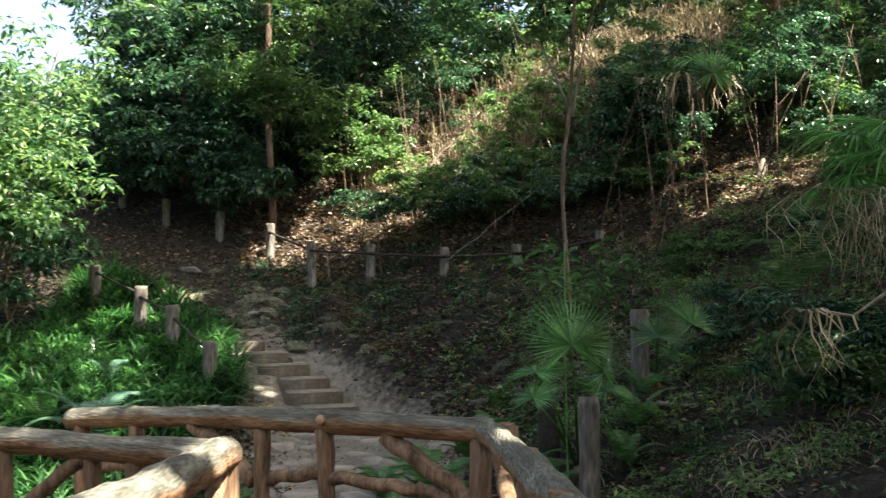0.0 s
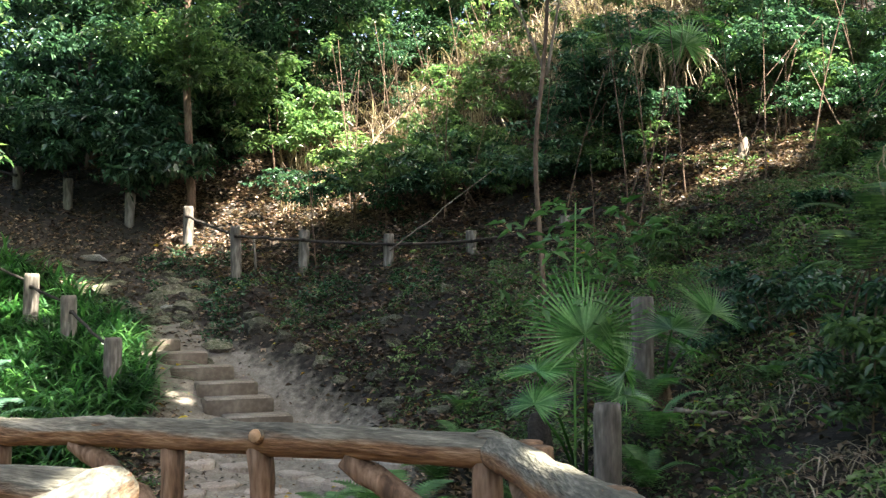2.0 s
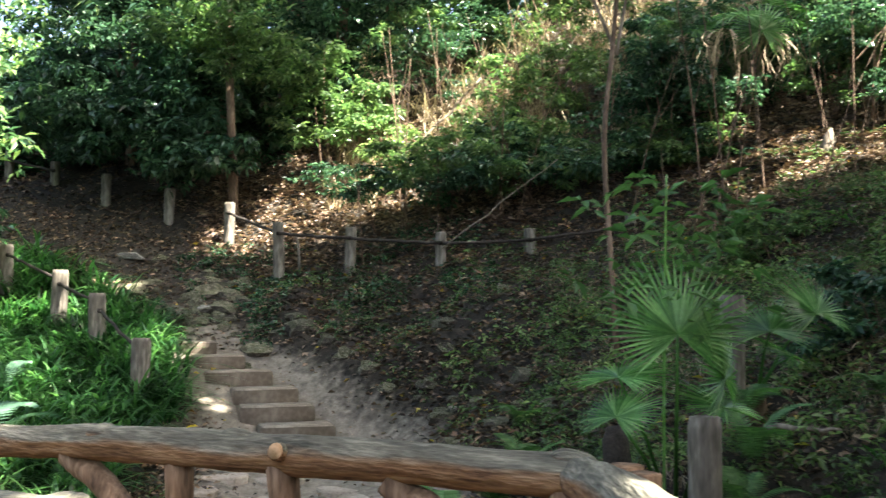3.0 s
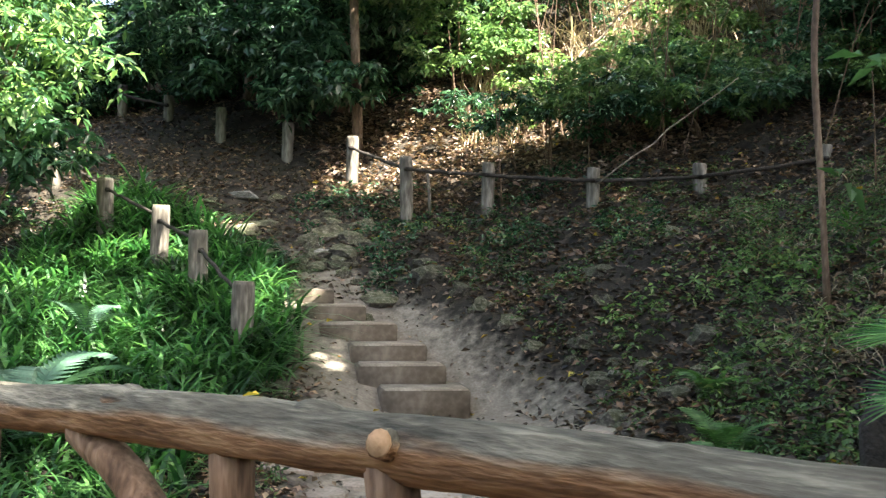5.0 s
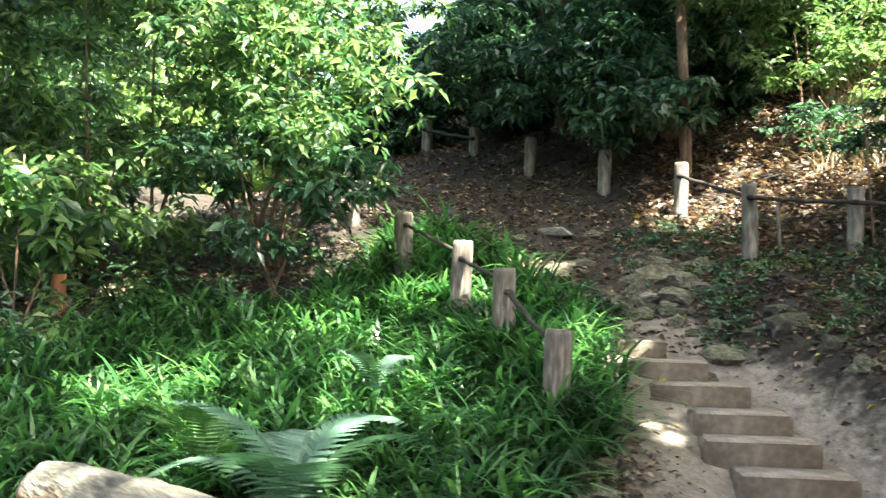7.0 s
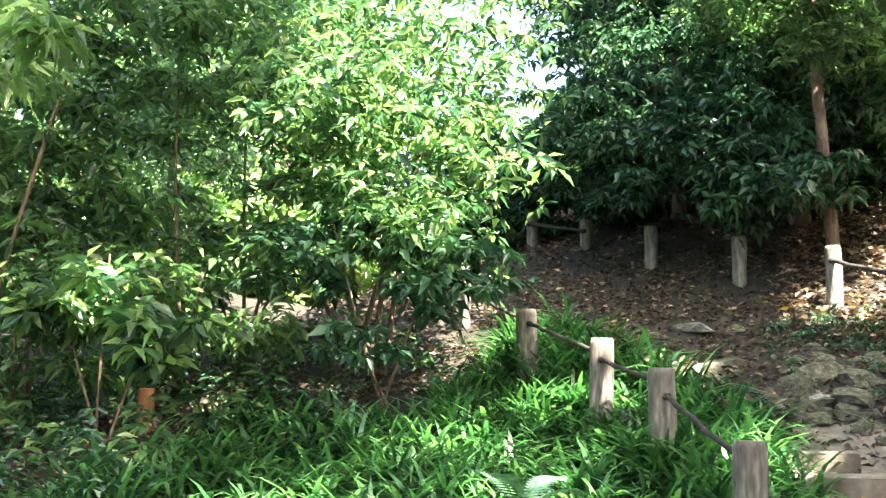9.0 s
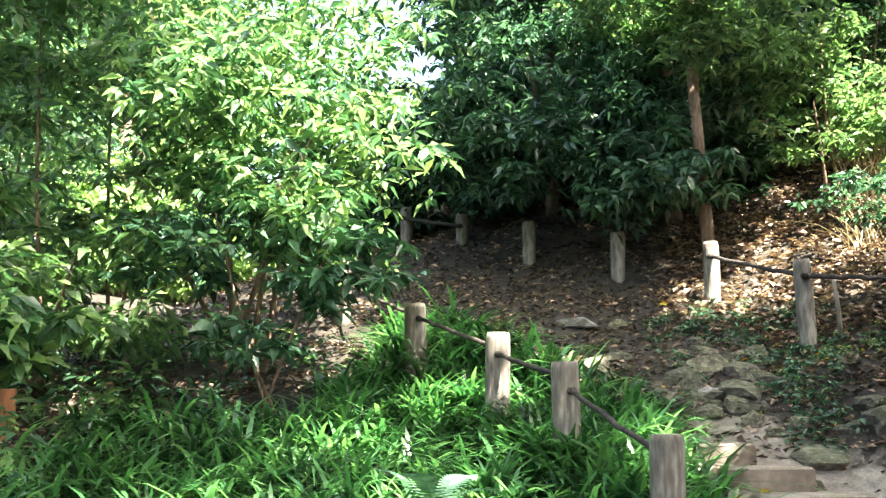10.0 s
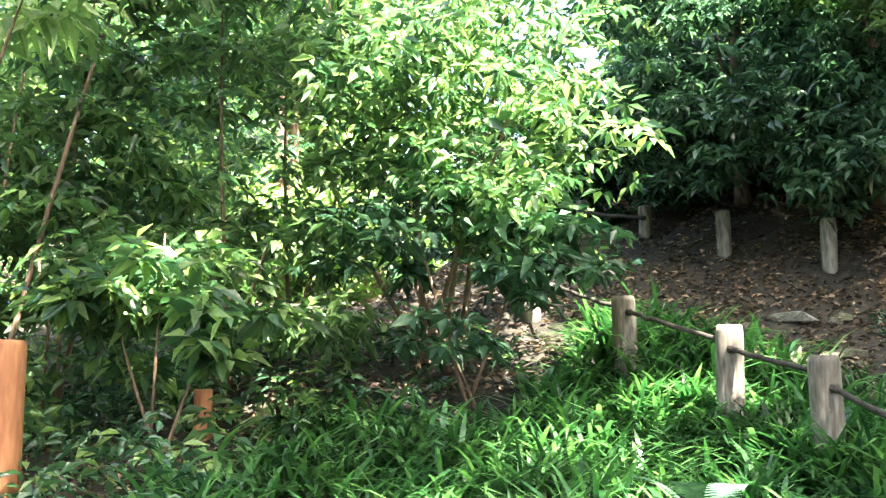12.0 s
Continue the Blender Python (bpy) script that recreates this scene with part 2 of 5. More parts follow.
def tube(points, radii, seg=10, rough=0.0, seed=0, ends=True):
    """A bent round bar through the points, its section uneven like a log."""
    bm = bmesh.new()
    rings = []
    pts = [Vector(p) for p in points]
    for i, p in enumerate(pts):
        d = (pts[min(i + 1, len(pts) - 1)] - pts[max(i - 1, 0)]).normalized()
        side = d.cross(Vector((0, 0, 1)) if abs(d.z) < 0.9 else Vector((1, 0, 0))).normalized()
        up = side.cross(d)
        ring = []
        for k in range(seg):
            a = 2 * math.pi * k / seg
            q = side * math.cos(a) + up * math.sin(a)
            w = 1 + rough * (noise.noise(p * 2.2 + q * 0.7 + Vector((seed, 0, 0))) * 0.8 + noise.noise(p * 3.0 + q * 3.4) * 0.6 + noise.noise(p * 6 + q * 7) * 0.35)
            ring.append(bm.verts.new(p + q * radii[i] * w))
        rings.append(ring)
    for a, b in zip(rings, rings[1:]):
        for k in range(seg):
            bm.faces.new((a[k], a[(k + 1) % seg], b[(k + 1) % seg], b[k]))
    if ends:
        bm.faces.new(rings[0][::-1])
        bm.faces.new(rings[-1])
    bmesh.ops.recalc_face_normals(bm, faces=bm.faces)
    return bm


def line(a, b, n, sag=0.0, wob=0.0, seed=0):
    rng = np.random.default_rng(seed)
    a, b = np.array(a, float), np.array(b, float)
    s = np.linspace(0, 1, n)
    p = a + (b - a) * s[:, None]
    p[:, 2] -= sag * 4 * s * (1 - s)
    if wob:
        p[1:-1] += rng.normal(0, wob, (n - 2, 3))
    return p


def box(size, bevel, at=(0, 0, 0), turn=0.0, jitter=0.0, seed=0):
    bm = bmesh.new()
    bmesh.ops.create_cube(bm, size=1)
    bmesh.ops.scale(bm, vec=size, verts=bm.verts)
    bmesh.ops.bevel(bm, geom=bm.edges[:], offset=bevel, segments=2, affect="EDGES")
    if jitter:
        for v in bm.verts:
            v.co += noise.noise_vector(v.co * 9 + Vector((seed, 0, 0))) * jitter
    bmesh.ops.transform(bm, matrix=pose(*at, 0, 0, turn), verts=bm.verts)
    return bm


LEAF_V = np.array([(0, 0, 0), (0.5, 0, -0.10), (0.42, 0.5, 0.06), (0.42, -0.5, 0.06), (1, 0, -0.22)])
LEAF_T = np.array([(0, 1, 2), (0, 3, 1), (1, 4, 2), (1, 3, 4)])


LITE_V = np.array([(0, 0, -0.02), (0.45, 0.5, 0.08), (0.45, -0.5, 0.08), (1, 0, -0.2)])
LITE_T = np.array([(0, 3, 1), (0, 2, 3)])


def leaves(at, out, length, width, rng, roll=0.5, full=False):
    """Leaves with a folded midrib: bases, directions, lengths and widths give vertices and triangles."""
    n = len(at)
    out = out / np.linalg.norm(out, axis=1)[:, None]
    side = np.cross(out, (0, 0, 1.0))
    side /= np.linalg.norm(side, axis=1)[:, None] + 1e-6
    up = np.cross(side, out)
    a = rng.normal(0, roll, n)[:, None]
    side, up = side * np.cos(a) + up * np.sin(a), up * np.cos(a) - side * np.sin(a)
    L, W = length[:, None, None], width[:, None, None]
    shape, faces = (LEAF_V, LEAF_T) if full else (LITE_V, LITE_T)
    v = at[:, None] + out[:, None] * shape[None, :, :1] * L + side[:, None] * shape[None, :, 1:2] * W + up[:, None] * shape[None, :, 2:] * L
    t = faces[None] + (np.arange(n) * len(shape))[:, None, None]
    return v.reshape(-1, 3), t.reshape(-1, 3)


def clumped(rng, centre, radii, n, clumps, spread):
    """Points of a crown: clumps near an ellipsoid's shell and inside, so that the outline is uneven and has gaps."""
    d = rng.normal(size=(clumps, 3))
    d /= np.linalg.norm(d, axis=1)[:, None]
    c = d * rng.uniform(0.25, 1.0, (clumps, 1)) ** 0.6
    k = rng.integers(0, clumps, n)
    flat = np.array((1, 1, 0.55))
    return (c[k] + rng.normal(0, spread, (n, 3)) * flat) * np.array(radii) + np.array(centre)


def sprays(rng, points, per, length, width, droop=0.25, full=False):
    """At each twig's end a whorl of leaves that spread outwards and hang a little."""
    n = len(points)
    at = np.repeat(points, per, 0)
    a = np.tile(np.arange(per) * 2 * math.pi / per, n) + np.repeat(rng.uniform(0, 6.3, n), per) + rng.normal(0, 0.35, n * per)
    tilt = np.repeat(rng.normal(0, 0.3, (n, 2)), per, 0)
    out = np.stack([np.cos(a), np.sin(a), rng.normal(-droop, 0.3, n * per) + np.cos(a) * tilt[:, 0] + np.sin(a) * tilt[:, 1]], 1)
    L = length * rng.uniform(0.6, 1.25, n * per)
    at = at + out * L[:, None] * rng.uniform(0.05, 0.35, (n * per, 1))
    return leaves(at, out, L, width * L / length * rng.uniform(0.8, 1.2, n * per), rng, full=full)


# ---- ground ----
TERMS = ((0, 0, 0.212), (0, 1, 1.234), (0, 2, 0.696), (0, 3, 0.209), (0, 4, -0.049), (1, 0, 1.105), (1, 1, -0.162), (1, 2, 0.067),
         (1, 3, 0.115), (2, 0, 1.332), (2, 1, -0.14), (2, 2, -0.192), (3, 0, -0.215), (3, 1, -0.066), (4, 0, -0.356))


def hump(x, y, cx, cy, r):
    return np.exp(-((x - cx) ** 2 + (y - cy) ** 2) / (r * r))


def way_off(x, y):
    """Metres from the middle of the trodden path, which climbs the steps and bends off to the upper left."""
    legs = ((-0.6, 7.6, -0.9, 10.2), (-0.9, 10.2, -1.1, 11.2), (-1.1, 11.2, -2.0, 12.6), (-2.0, 12.6, -2.35, 13.4), (-2.35, 13.4, -3.3, 14.7), (-3.3, 14.7, -6.4, 16.3), (-6.4, 16.3, -9.5, 17.2))
    best = np.full(np.shape(x), 99.0)
    for ax, ay, bx, by in legs:
        s = np.clip(((x - ax) * (bx - ax) + (y - ay) * (by - ay)) / ((bx - ax) ** 2 + (by - ay) ** 2), 0, 1)
        best = np.minimum(best, np.hypot(x - ax - s * (bx - ax), y - ay - s * (by - ay)))
    middle = np.interp(y, (10.2, 11.2, 12.6, 13.4, 14.7), (-0.9, -1.1, -2.0, -2.35, -3.3))
    return best + 0.38 * np.clip((x - middle) / 0.45, 0, 1) * np.clip((y - 12.8) / 0.8, 0, 1) * np.clip(15 - y, 0, 1)


def height(x, y):
    """The valley's surface: a hillside that rises ahead and to the right, a grassy mound to the left, a hollow under the bridge."""
    x, y = np.asarray(x, float), np.asarray(y, float)
    cx, cy = np.clip(x, -9, 7), np.clip(y, 2, 19.5)
    u, v = cx / 5, (cy - 11) / 5
    z = sum(c * u ** i * v ** j for i, j, c in TERMS)
    far = np.hypot(x - cx, y - cy)
    z = z + 0.22 * np.minimum(far, 60)
    z = z - 0.34 * hump(x, y, -0.5, 11.3, 0.9) + 0.22 * hump(x, y, 0.6, 12.4, 0.9) - 0.18 * hump(x, y, -0.9, 9.9, 0.8) + 0.15 * hump(x, y, -3.6, 10.8, 1.4)
    run = (x + 1.14) * -0.6 + (y - 11.36) * 0.8
    across = np.abs((x + 1.14) * 0.8 + (y - 11.36) * 0.6)
    ramp_z = -0.225 + 0.415 * np.clip(run, 0.08, 1.9)
    blend = np.clip(1.5 - across / 0.55, 0, 1) * np.clip((run + 0.7) / 0.5, 0, 1) * np.clip((2.2 - run) / 0.5, 0, 1)
    return z * (1 - blend) + ramp_z * blend


def rough_height(x, y):
    z = height(x, y)
    w = np.clip((way_off(x, y) - 0.45) / 0.7, 0.12, 1)
    bump = np.array([noise.noise(Vector((a * 0.9, b * 0.9, 0))) * 0.15 + noise.noise(Vector((a * 3.1, b * 3.1, 5))) * 0.09 + noise.noise(Vector((a * 9, b * 9, 9))) * 0.035
                     for a, b in zip(np.ravel(x), np.ravel(y))]).reshape(np.shape(x))
    return z + bump * w


def axis(lo, hi, step, reach):
    inner = np.arange(lo, hi + 1e-6, step)
    outer = np.cumsum(step * 1.35 ** np.arange(1, 40))
    outer = outer[outer < reach]
    return np.concatenate([lo - outer[::-1], inner, hi + outer])


gx, gy = axis(-9, 7, 0.09, 900), axis(4, 20, 0.09, 900)
GX, GY = np.meshgrid(gx, gy)
GZ = rough_height(GX, GY)
nx, ny = len(gx), len(gy)
idx = np.arange(nx * ny).reshape(ny, nx)
quads = np.stack([idx[:-1, :-1], idx[:-1, 1:], idx[1:, 1:], idx[1:, :-1]], -1).reshape(-1, 4)
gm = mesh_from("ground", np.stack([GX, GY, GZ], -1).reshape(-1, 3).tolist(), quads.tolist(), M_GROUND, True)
att = gm.attributes.new("trodden", "FLOAT", "POINT")
WAY_WIDTH = np.clip(1.0 - (GY - 12.3) * 0.2, 0.6, 1.2) + 0.35 * hump(GX, GY, -0.7, 10.6, 1.0)
att.data.foreach_set("value", (np.clip(1.15 - way_off(GX, GY) / WAY_WIDTH, 0, 1) * np.clip(1.2 - (GY - 12.5) * 0.6, 0.1, 1)).astype(np.float32).ravel())
tagged(place("ground", gm), "dark leaf-strewn forest floor with a trodden sandy path", "ground", "", "structure")


def ground_z(x, y):
    return float(rough_height(np.array([x]), np.array([y]))[0])


# ---- bridge ----
def bridge():
    deck = thing("footbridge", (0, 0, 0), "sloping footbridge deck of brown boards between log railings", "bridge", "", "")
    spots = []
    for k in range(38):
        spots.append((-0.33, -2.0 + k * 0.2, 0.2 - k * 0.0205, 0.0, 1.5))
    for k in range(15):
        spots.append((-0.55 - k * 0.1685, 5.55 + k * 0.1078, -0.565 - k * 0.004, -32.5 + 90, 1.6))
    bm = bmesh.new()
    for dz in (-0.07, -0.012):
        for x, y in ((-1.08, 5.35), (0.36, 5.35), (0.36, 5.72), (-1.3, 6.75)):
            bm.verts.new((x, y, -0.56 + dz))
    bm.verts.ensure_lookup_table()
    vs = bm.verts
    for f in ((3, 2, 1, 0), (4, 5, 6, 7), (0, 1, 5, 4), (1, 2, 6, 5), (2, 3, 7, 6), (3, 0, 4, 7)):
        bm.faces.new([vs[k] for k in f])
    part("corner_slab", bm, M_BOARD, deck, smooth=False)
    for i, (x, y, z, a, w) in enumerate(spots):
        part("deck_board", box((w, 0.2, 0.06), 0.008, (x, y, z - 0.03), a, 0.004, i), M_BOARD, deck, smooth=False)


def railing(label, top, posts, bars, radius, seed, stubs=(), wood=None):
    """A railing of bark-covered logs: a handrail, posts down to the deck, slanting bars between."""
    r = thing("log_railing", (0, 0, 0), label, "railing", "log railings of the footbridge")
    p = np.concatenate([line(a, b, max(6, int((Vector(b) - Vector(a)).length / 0.05)), 0, 0.004, seed + k)[(1 if k else 0):] for k, (a, b) in enumerate(zip(top, top[1:]))])
    for _ in range(6):
        p[1:-1] = (p[:-2] + 2 * p[1:-1] + p[2:]) / 4
    p[:, 2] -= radius
    rad = np.array([radius * (1 + 0.09 * noise.noise(Vector((i * 0.25, seed, 0))) + 0.05 * noise.noise(Vector((i * 0.09, seed, 3)))) for i in range(len(p))])
    rad[0] *= 0.9
    rad[-1] *= 0.9
    part("handrail", tube(p, rad, 28, 0.21, seed), wood or M_LOG, r)
    for x, y, z0, z1, dx, rad in posts:
        part("post", tube(line((x + dx, y, z0), (x, y, z1), 9, 0, 0.004, seed), [rad * (1 + 0.15 * noise.noise(Vector((i, x, y)))) for i in range(9)], 14, 0.22, seed + 7), M_LOG_POST, r)
    for a, b, rad in bars:
        part("brace", tube(line(a, b, 9, 0, 0.006, seed + 3), [rad] * 9, 12, 0.25, seed + 9), M_LOG_POST, r)
    for p, d, rad in stubs:
        p, d = Vector(p), Vector(d).normalized()
        s = part("branch_stub", tube([p, p + d * 0.03, p + d * 0.075], [rad, rad * 0.95, rad * 0.85], 12, 0.1, seed), M_LOG, r)
        part("cut_face", tube([p + d * 0.0745, p + d * 0.079], [rad * 0.8, rad * 0.74], 12, 0.05, seed), M_CUT, s, "pale orange sawn end of the branch")
    return r


def on_front(s, z):
    """A point s metres along the front railing from its corner."""
    return (0.225 - 0.842 * s, 5.7 + 0.539 * s, z)


def on_back(s, z):
    return (-1.05 - 0.842 * s, 5.05 + 0.539 * s, z)


bridge()
front_posts = [(*on_front(s, 0)[:2], -0.62, 0.56 - 0.045 * s, d, 0.056) for s, d in ((0.04, 0.0), (1.12, 0.06), (1.61, 0.0), (2.75, -0.03), (3.3, -0.03))]
railing("bark-brown log railing at the bridge's bend, weathered grey on top",
        [on_front(-0.03, 0.635), on_front(0.7, 0.62), on_front(1.6, 0.60), on_front(2.5, 0.56), on_front(3.45, 0.475)], front_posts,
        [(on_front(0.67, 0.5), on_front(0.08, 0.17), 0.052), (on_front(0.02, 0.12), on_front(0.45, 0.22), 0.04), (on_front(1.15, 0.22), on_front(0.45, 0.2), 0.04),
         (on_front(1.6, 0.16), on_front(1.1, 0.24), 0.04), (on_front(2.22, 0.46), on_front(1.68, 0.14), 0.055), (on_front(3.2, 0.1), on_front(2.2, 0.16), 0.04)], 0.068, 3,
        [((-0.70, 6.26, 0.55), (-0.35, -0.85, 0.25), 0.036)], M_LOG_BEND)
side_posts = [(0.33 + 0.002 * k, y, 0.0 - 0.103 * y - 0.1, 0.62 + (5.7 - y) * 0.062, 0.0, 0.045) for k, y in enumerate((5.52, 5.3, 4.2, 3.0, 1.8, 0.6, -0.6, -1.6))]
railing("bark-brown log railing along the sloping deck, dappled with sun",
        [(0.225, 5.74, 0.635), (0.285, 5.0, 0.66), (0.34, 3.9, 0.73), (0.36, 2.6, 0.82), (0.38, 1.2, 0.9), (0.38, -0.4, 1.0), (0.38, -2.0, 1.1)], side_posts,
        [((0.28, 5.45, 0.5), (0.34, 4.3, 0.0), 0.042), ((0.35, 3.9, 0.6), (0.37, 3.1, 0.1), 0.042), ((0.36, 2.7, 0.65), (0.37, 1.9, 0.2), 0.042)], 0.068, 21)
left_posts = [(-1.05, 5.05, -0.6, 0.62, 0.0, 0.06)] + [(-1.04, y, -0.1 - 0.103 * y, 0.6 + (5.05 - y) * 0.07, 0.0, 0.045) for y in (3.9, 2.7, 1.5, 0.2, -1.2)]
railing("bark-brown log railing, its knotted end bright in the sun",
        [(-1.05, 5.09, 0.645), (-1.04, 4.6, 0.68), (-1.03, 3.6, 0.74), (-1.03, 2.4, 0.83), (-1.03, 1.0, 0.92), (-1.03, -0.6, 1.02), (-1.03, -2.0, 1.1)], left_posts,
        [((-1.04, 4.9, 0.5), (-1.04, 4.0, 0.05), 0.042), ((-1.04, 3.6, 0.6), (-1.04, 2.8, 0.1), 0.042)], 0.085, 41)
front_rail = bpy.data.objects["log_railing"]
for k, (d, z, r, long) in enumerate(((1.33, 0.575, 0.05, 1.9), (2.02, 0.54, 0.058, 1.5), (0.47, 0.60, 0.034, 2.4), (2.75, 0.49, 0.055, 1.6), (0.02, 0.6, 0.05, 1.5))):
    bm = bmesh.new()
    bmesh.ops.create_icosphere(bm, subdivisions=3, radius=r)
    for v in bm.verts:
        v.co *= 1 + 0.3 * noise.noise(v.co * 14 + Vector((k * 3, 0, 0)))
    bmesh.ops.transform(bm, matrix=pose(*on_front(d, z), 0, 0, -32.6) @ Matrix.Diagonal((long, 0.9, 0.9, 1)), verts=bm.verts)
    part("knot", bm, M_LOG_BEND, front_rail, "weathered swelling of the log")
# swollen knots at the end of the sunlit rail
end_rail = bpy.data.objects["log_railing.002"]
for k, (x, y, z, r) in enumerate(((-1.055, 5.06, 0.563, 0.083), (-1.035, 4.72, 0.6, 0.084), (-1.055, 5.1, 0.50, 0.06))):
    bm = bmesh.new()
    bmesh.ops.create_icosphere(bm, subdivisions=3, radius=r)
    for v in bm.verts:
        v.co = v.co * (1 + 0.22 * noise.noise(v.co * 7 + Vector((k * 3, 0, 0))) + 0.06 * noise.noise(v.co * 22)) + Vector((x, y, z))
    part("knot", bm, M_LOG, end_rail)
back_posts = [(*on_back(s, 0)[:2], -0.62, 0.52, d, 0.045) for s, d in ((0.62, 0.0), (0.95, 0.04), (1.7, 0.0))]
railing("bark-brown log railing on the bridge's inner bend", [on_back(-0.02, 0.625), on_back(0.6, 0.60), on_back(1.3, 0.58), on_back(2.2, 0.56)], back_posts,
        [(on_back(1.0, 0.48), on_back(1.6, 0.1), 0.042), (on_back(0.05, 0.2), on_back(0.6, 0.14), 0.04)], 0.07, 61, (), M_LOG_BEND)


# ---- steps ----
def steps():
    spots = ((-1.22, 11.405, 0.0), (-1.43, 11.70, 0.135), (-1.57, 11.98, 0.255), (-1.85, 12.255, 0.39), (-2.09, 12.485, 0.515), (-2.31, 12.73, 0.635))
    for i, (x, y, z) in enumerate(spots):
        w = (0.62, 0.64, 0.57, 0.6, 0.5, 0.32)[i]
        h = 0.28
        s = thing("step", (x, y, z), "worn brown block step set in the sandy path", "step", "steps of the path")
        s.rotation_euler = (0, 0, radians(15.5 + i * 0.8))
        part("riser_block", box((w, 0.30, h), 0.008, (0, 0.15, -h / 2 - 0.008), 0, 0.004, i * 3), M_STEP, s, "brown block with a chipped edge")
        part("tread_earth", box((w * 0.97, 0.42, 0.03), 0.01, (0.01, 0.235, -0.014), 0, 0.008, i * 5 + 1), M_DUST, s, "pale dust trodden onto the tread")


steps()


# ---- posts with rope ----
def fence_post(x, y, top, foot, r, lean, seed, label, group):
    t = thing("fence_post", (x, y, foot), label, "post", group)
    h = top - foot
    p = [(lean * s * h, 0, s * h) for s in (0, 0.25, 0.5, 0.75, 0.95, 1.0)]
    bm = tube(p, [r * 1.05, r, r * 0.98, r, r, r * 0.9], 14, 0.10, seed)
    part("shaft", bm, M_POST, t)
    return t


def rope(a, b, sag, r=0.016, seed=0):
    t = thing("rope", (0, 0, 0), "dark taut rope strung between weathered posts", "rope", "ropes between posts")
    part("strand", tube(line(a, b, 14, sag, 0.004, seed), [r] * 14, 8, 0.15, seed), M_ROPE, t)
    for e, q in ((a, 0), (b, 1)):
        part("knot", tube([(e[0], e[1], e[2] - 0.02), (e[0], e[1], e[2]), (e[0], e[1], e[2] + 0.02)], [r * 1.3, r * 1.9, r * 1.3], 8, 0.2, seed + q), M_ROPE, t)


NEAR = ((-2.51, 11.3, 0.73, 0.02), (-3.13, 12.2, 1.10, 0.0), (-3.71, 12.85, 1.32, 0.04), (-4.45, 13.5, 1.59, -0.02), (-5.5, 14.6, 2.1, 0.0))
for i, (x, y, top, lean) in enumerate(NEAR):
    fence_post(x, y, top, ground_z(x, y) - 0.1, 0.079, lean, i, "short weathered grey wooden post standing in long grass", "posts along the steps")
for i, (a, b) in enumerate(zip(NEAR, NEAR[1:])):
    rope((a[0] - 0.05, a[1] + 0.05, a[2] - 0.07), (b[0] + 0.045, b[1] - 0.065, b[2] - (0.16, 0.14, 0.11, 0.2)[i]), 0.004, 0.015, i)
FAR = ((2.1, 14.1, 2.0, 0.02), (1.0, 14.2, 1.83, 0.0), (0.02, 14.4, 1.8, 0.0), (-1.01, 14.6, 1.86, 0.02), (-1.81, 14.6, 1.91, -0.02), (-2.52, 15.4, 2.2, 0.0),
       (-3.38, 15.95, 2.42, 0.02), (-4.3, 16.4, 2.65, 0.0), (-5.15, 16.95, 2.87, 0.0), (-5.9, 17.3, 3.06, 0.0))
for i, (x, y, top, lean) in enumerate(FAR):
    fence_post(x, y, top, ground_z(x, y) - 0.1, 0.066, lean, i + 20, "weathered grey post on the leafy bank above the path", "posts along the bank")
for i, (a, b) in enumerate(zip(FAR, FAR[1:])):
    if i < 5 or i == 8:
        rope((a[0], a[1] - 0.07, a[2] - 0.13), (b[0], b[1] - 0.07, b[2] - 0.13), 0.006, 0.018, i + 10)
thin = thing("thin_stake", (-1.58, 14.65, ground_z(-1.58, 14.65) - 0.1), "thin bare stake leaning beside a fence post on the bank", "stake")
part("shaft", tube([(0, 0, 0), (-0.01, 0, 0.3), (-0.03, 0, 0.52)], [0.018, 0.017, 0.014], 8, 0.15, 3), M_POST, thin)
for x, y, top, r in ((0.965, 7.05, 0.588, 0.07), (1.674, 9.0, 1.105, 0.08)):
    fence_post(x, y, top, ground_z(x, y) - 0.12, r, 0.0, int(x * 9), "furrowed grey post at the foot of the slope", "posts below the slope")
for x, y, top, r in ((-6.56, 10.41, 1.2, 0.095), (-6.48, 11.78, 1.0, 0.055)):
    o = thing("wooden_stake", (x, y, ground_z(x, y) - 0.1), "orange-brown wooden stake in the undergrowth", "post", "stakes in the undergrowth")
    hh = top - o.location.z
    part("shaft", tube([(0, 0, hh * s) for s in (0, 0.3, 0.6, 0.97, 1)], [r, r, r * 0.98, r * 0.97, r * 0.9], 14, 0.06, 5), M_ORANGE, o)


# ---- trees, shrubs ----
def trunk_part(parent, pts, r0, r1, mat, seed, name="trunk"):
    n = 16
    p = np.array([np.interp(np.linspace(0, 1, n), np.linspace(0, 1, len(pts)), [q[i] for q in pts]) for i in range(3)]).T
    p[1:-1] += np.random.default_rng(seed).normal(0, 0.010, (n - 2, 3)) * min(1, r0 / 0.05)
    for _ in range(4):
        p[1:-1] = (p[:-2] + 2 * p[1:-1] + p[2:]) / 4
    rad = np.linspace(r0, r1, n)
    rad[0] *= 1.35
    return part(name, tube(p, rad, 10, 0.18, seed), mat, parent)


def limbs(parent, start, ends, r, mat, seed):
    for i, e in enumerate(ends):
        a, b = np.array(start, float), np.array(e, float)
        mid = (a + b) / 2 + (0, 0, 0.12 * np.linalg.norm(b - a))
        trunk_part(parent, [a, mid, b], r, r * 0.3, mat, seed + i, "limb")


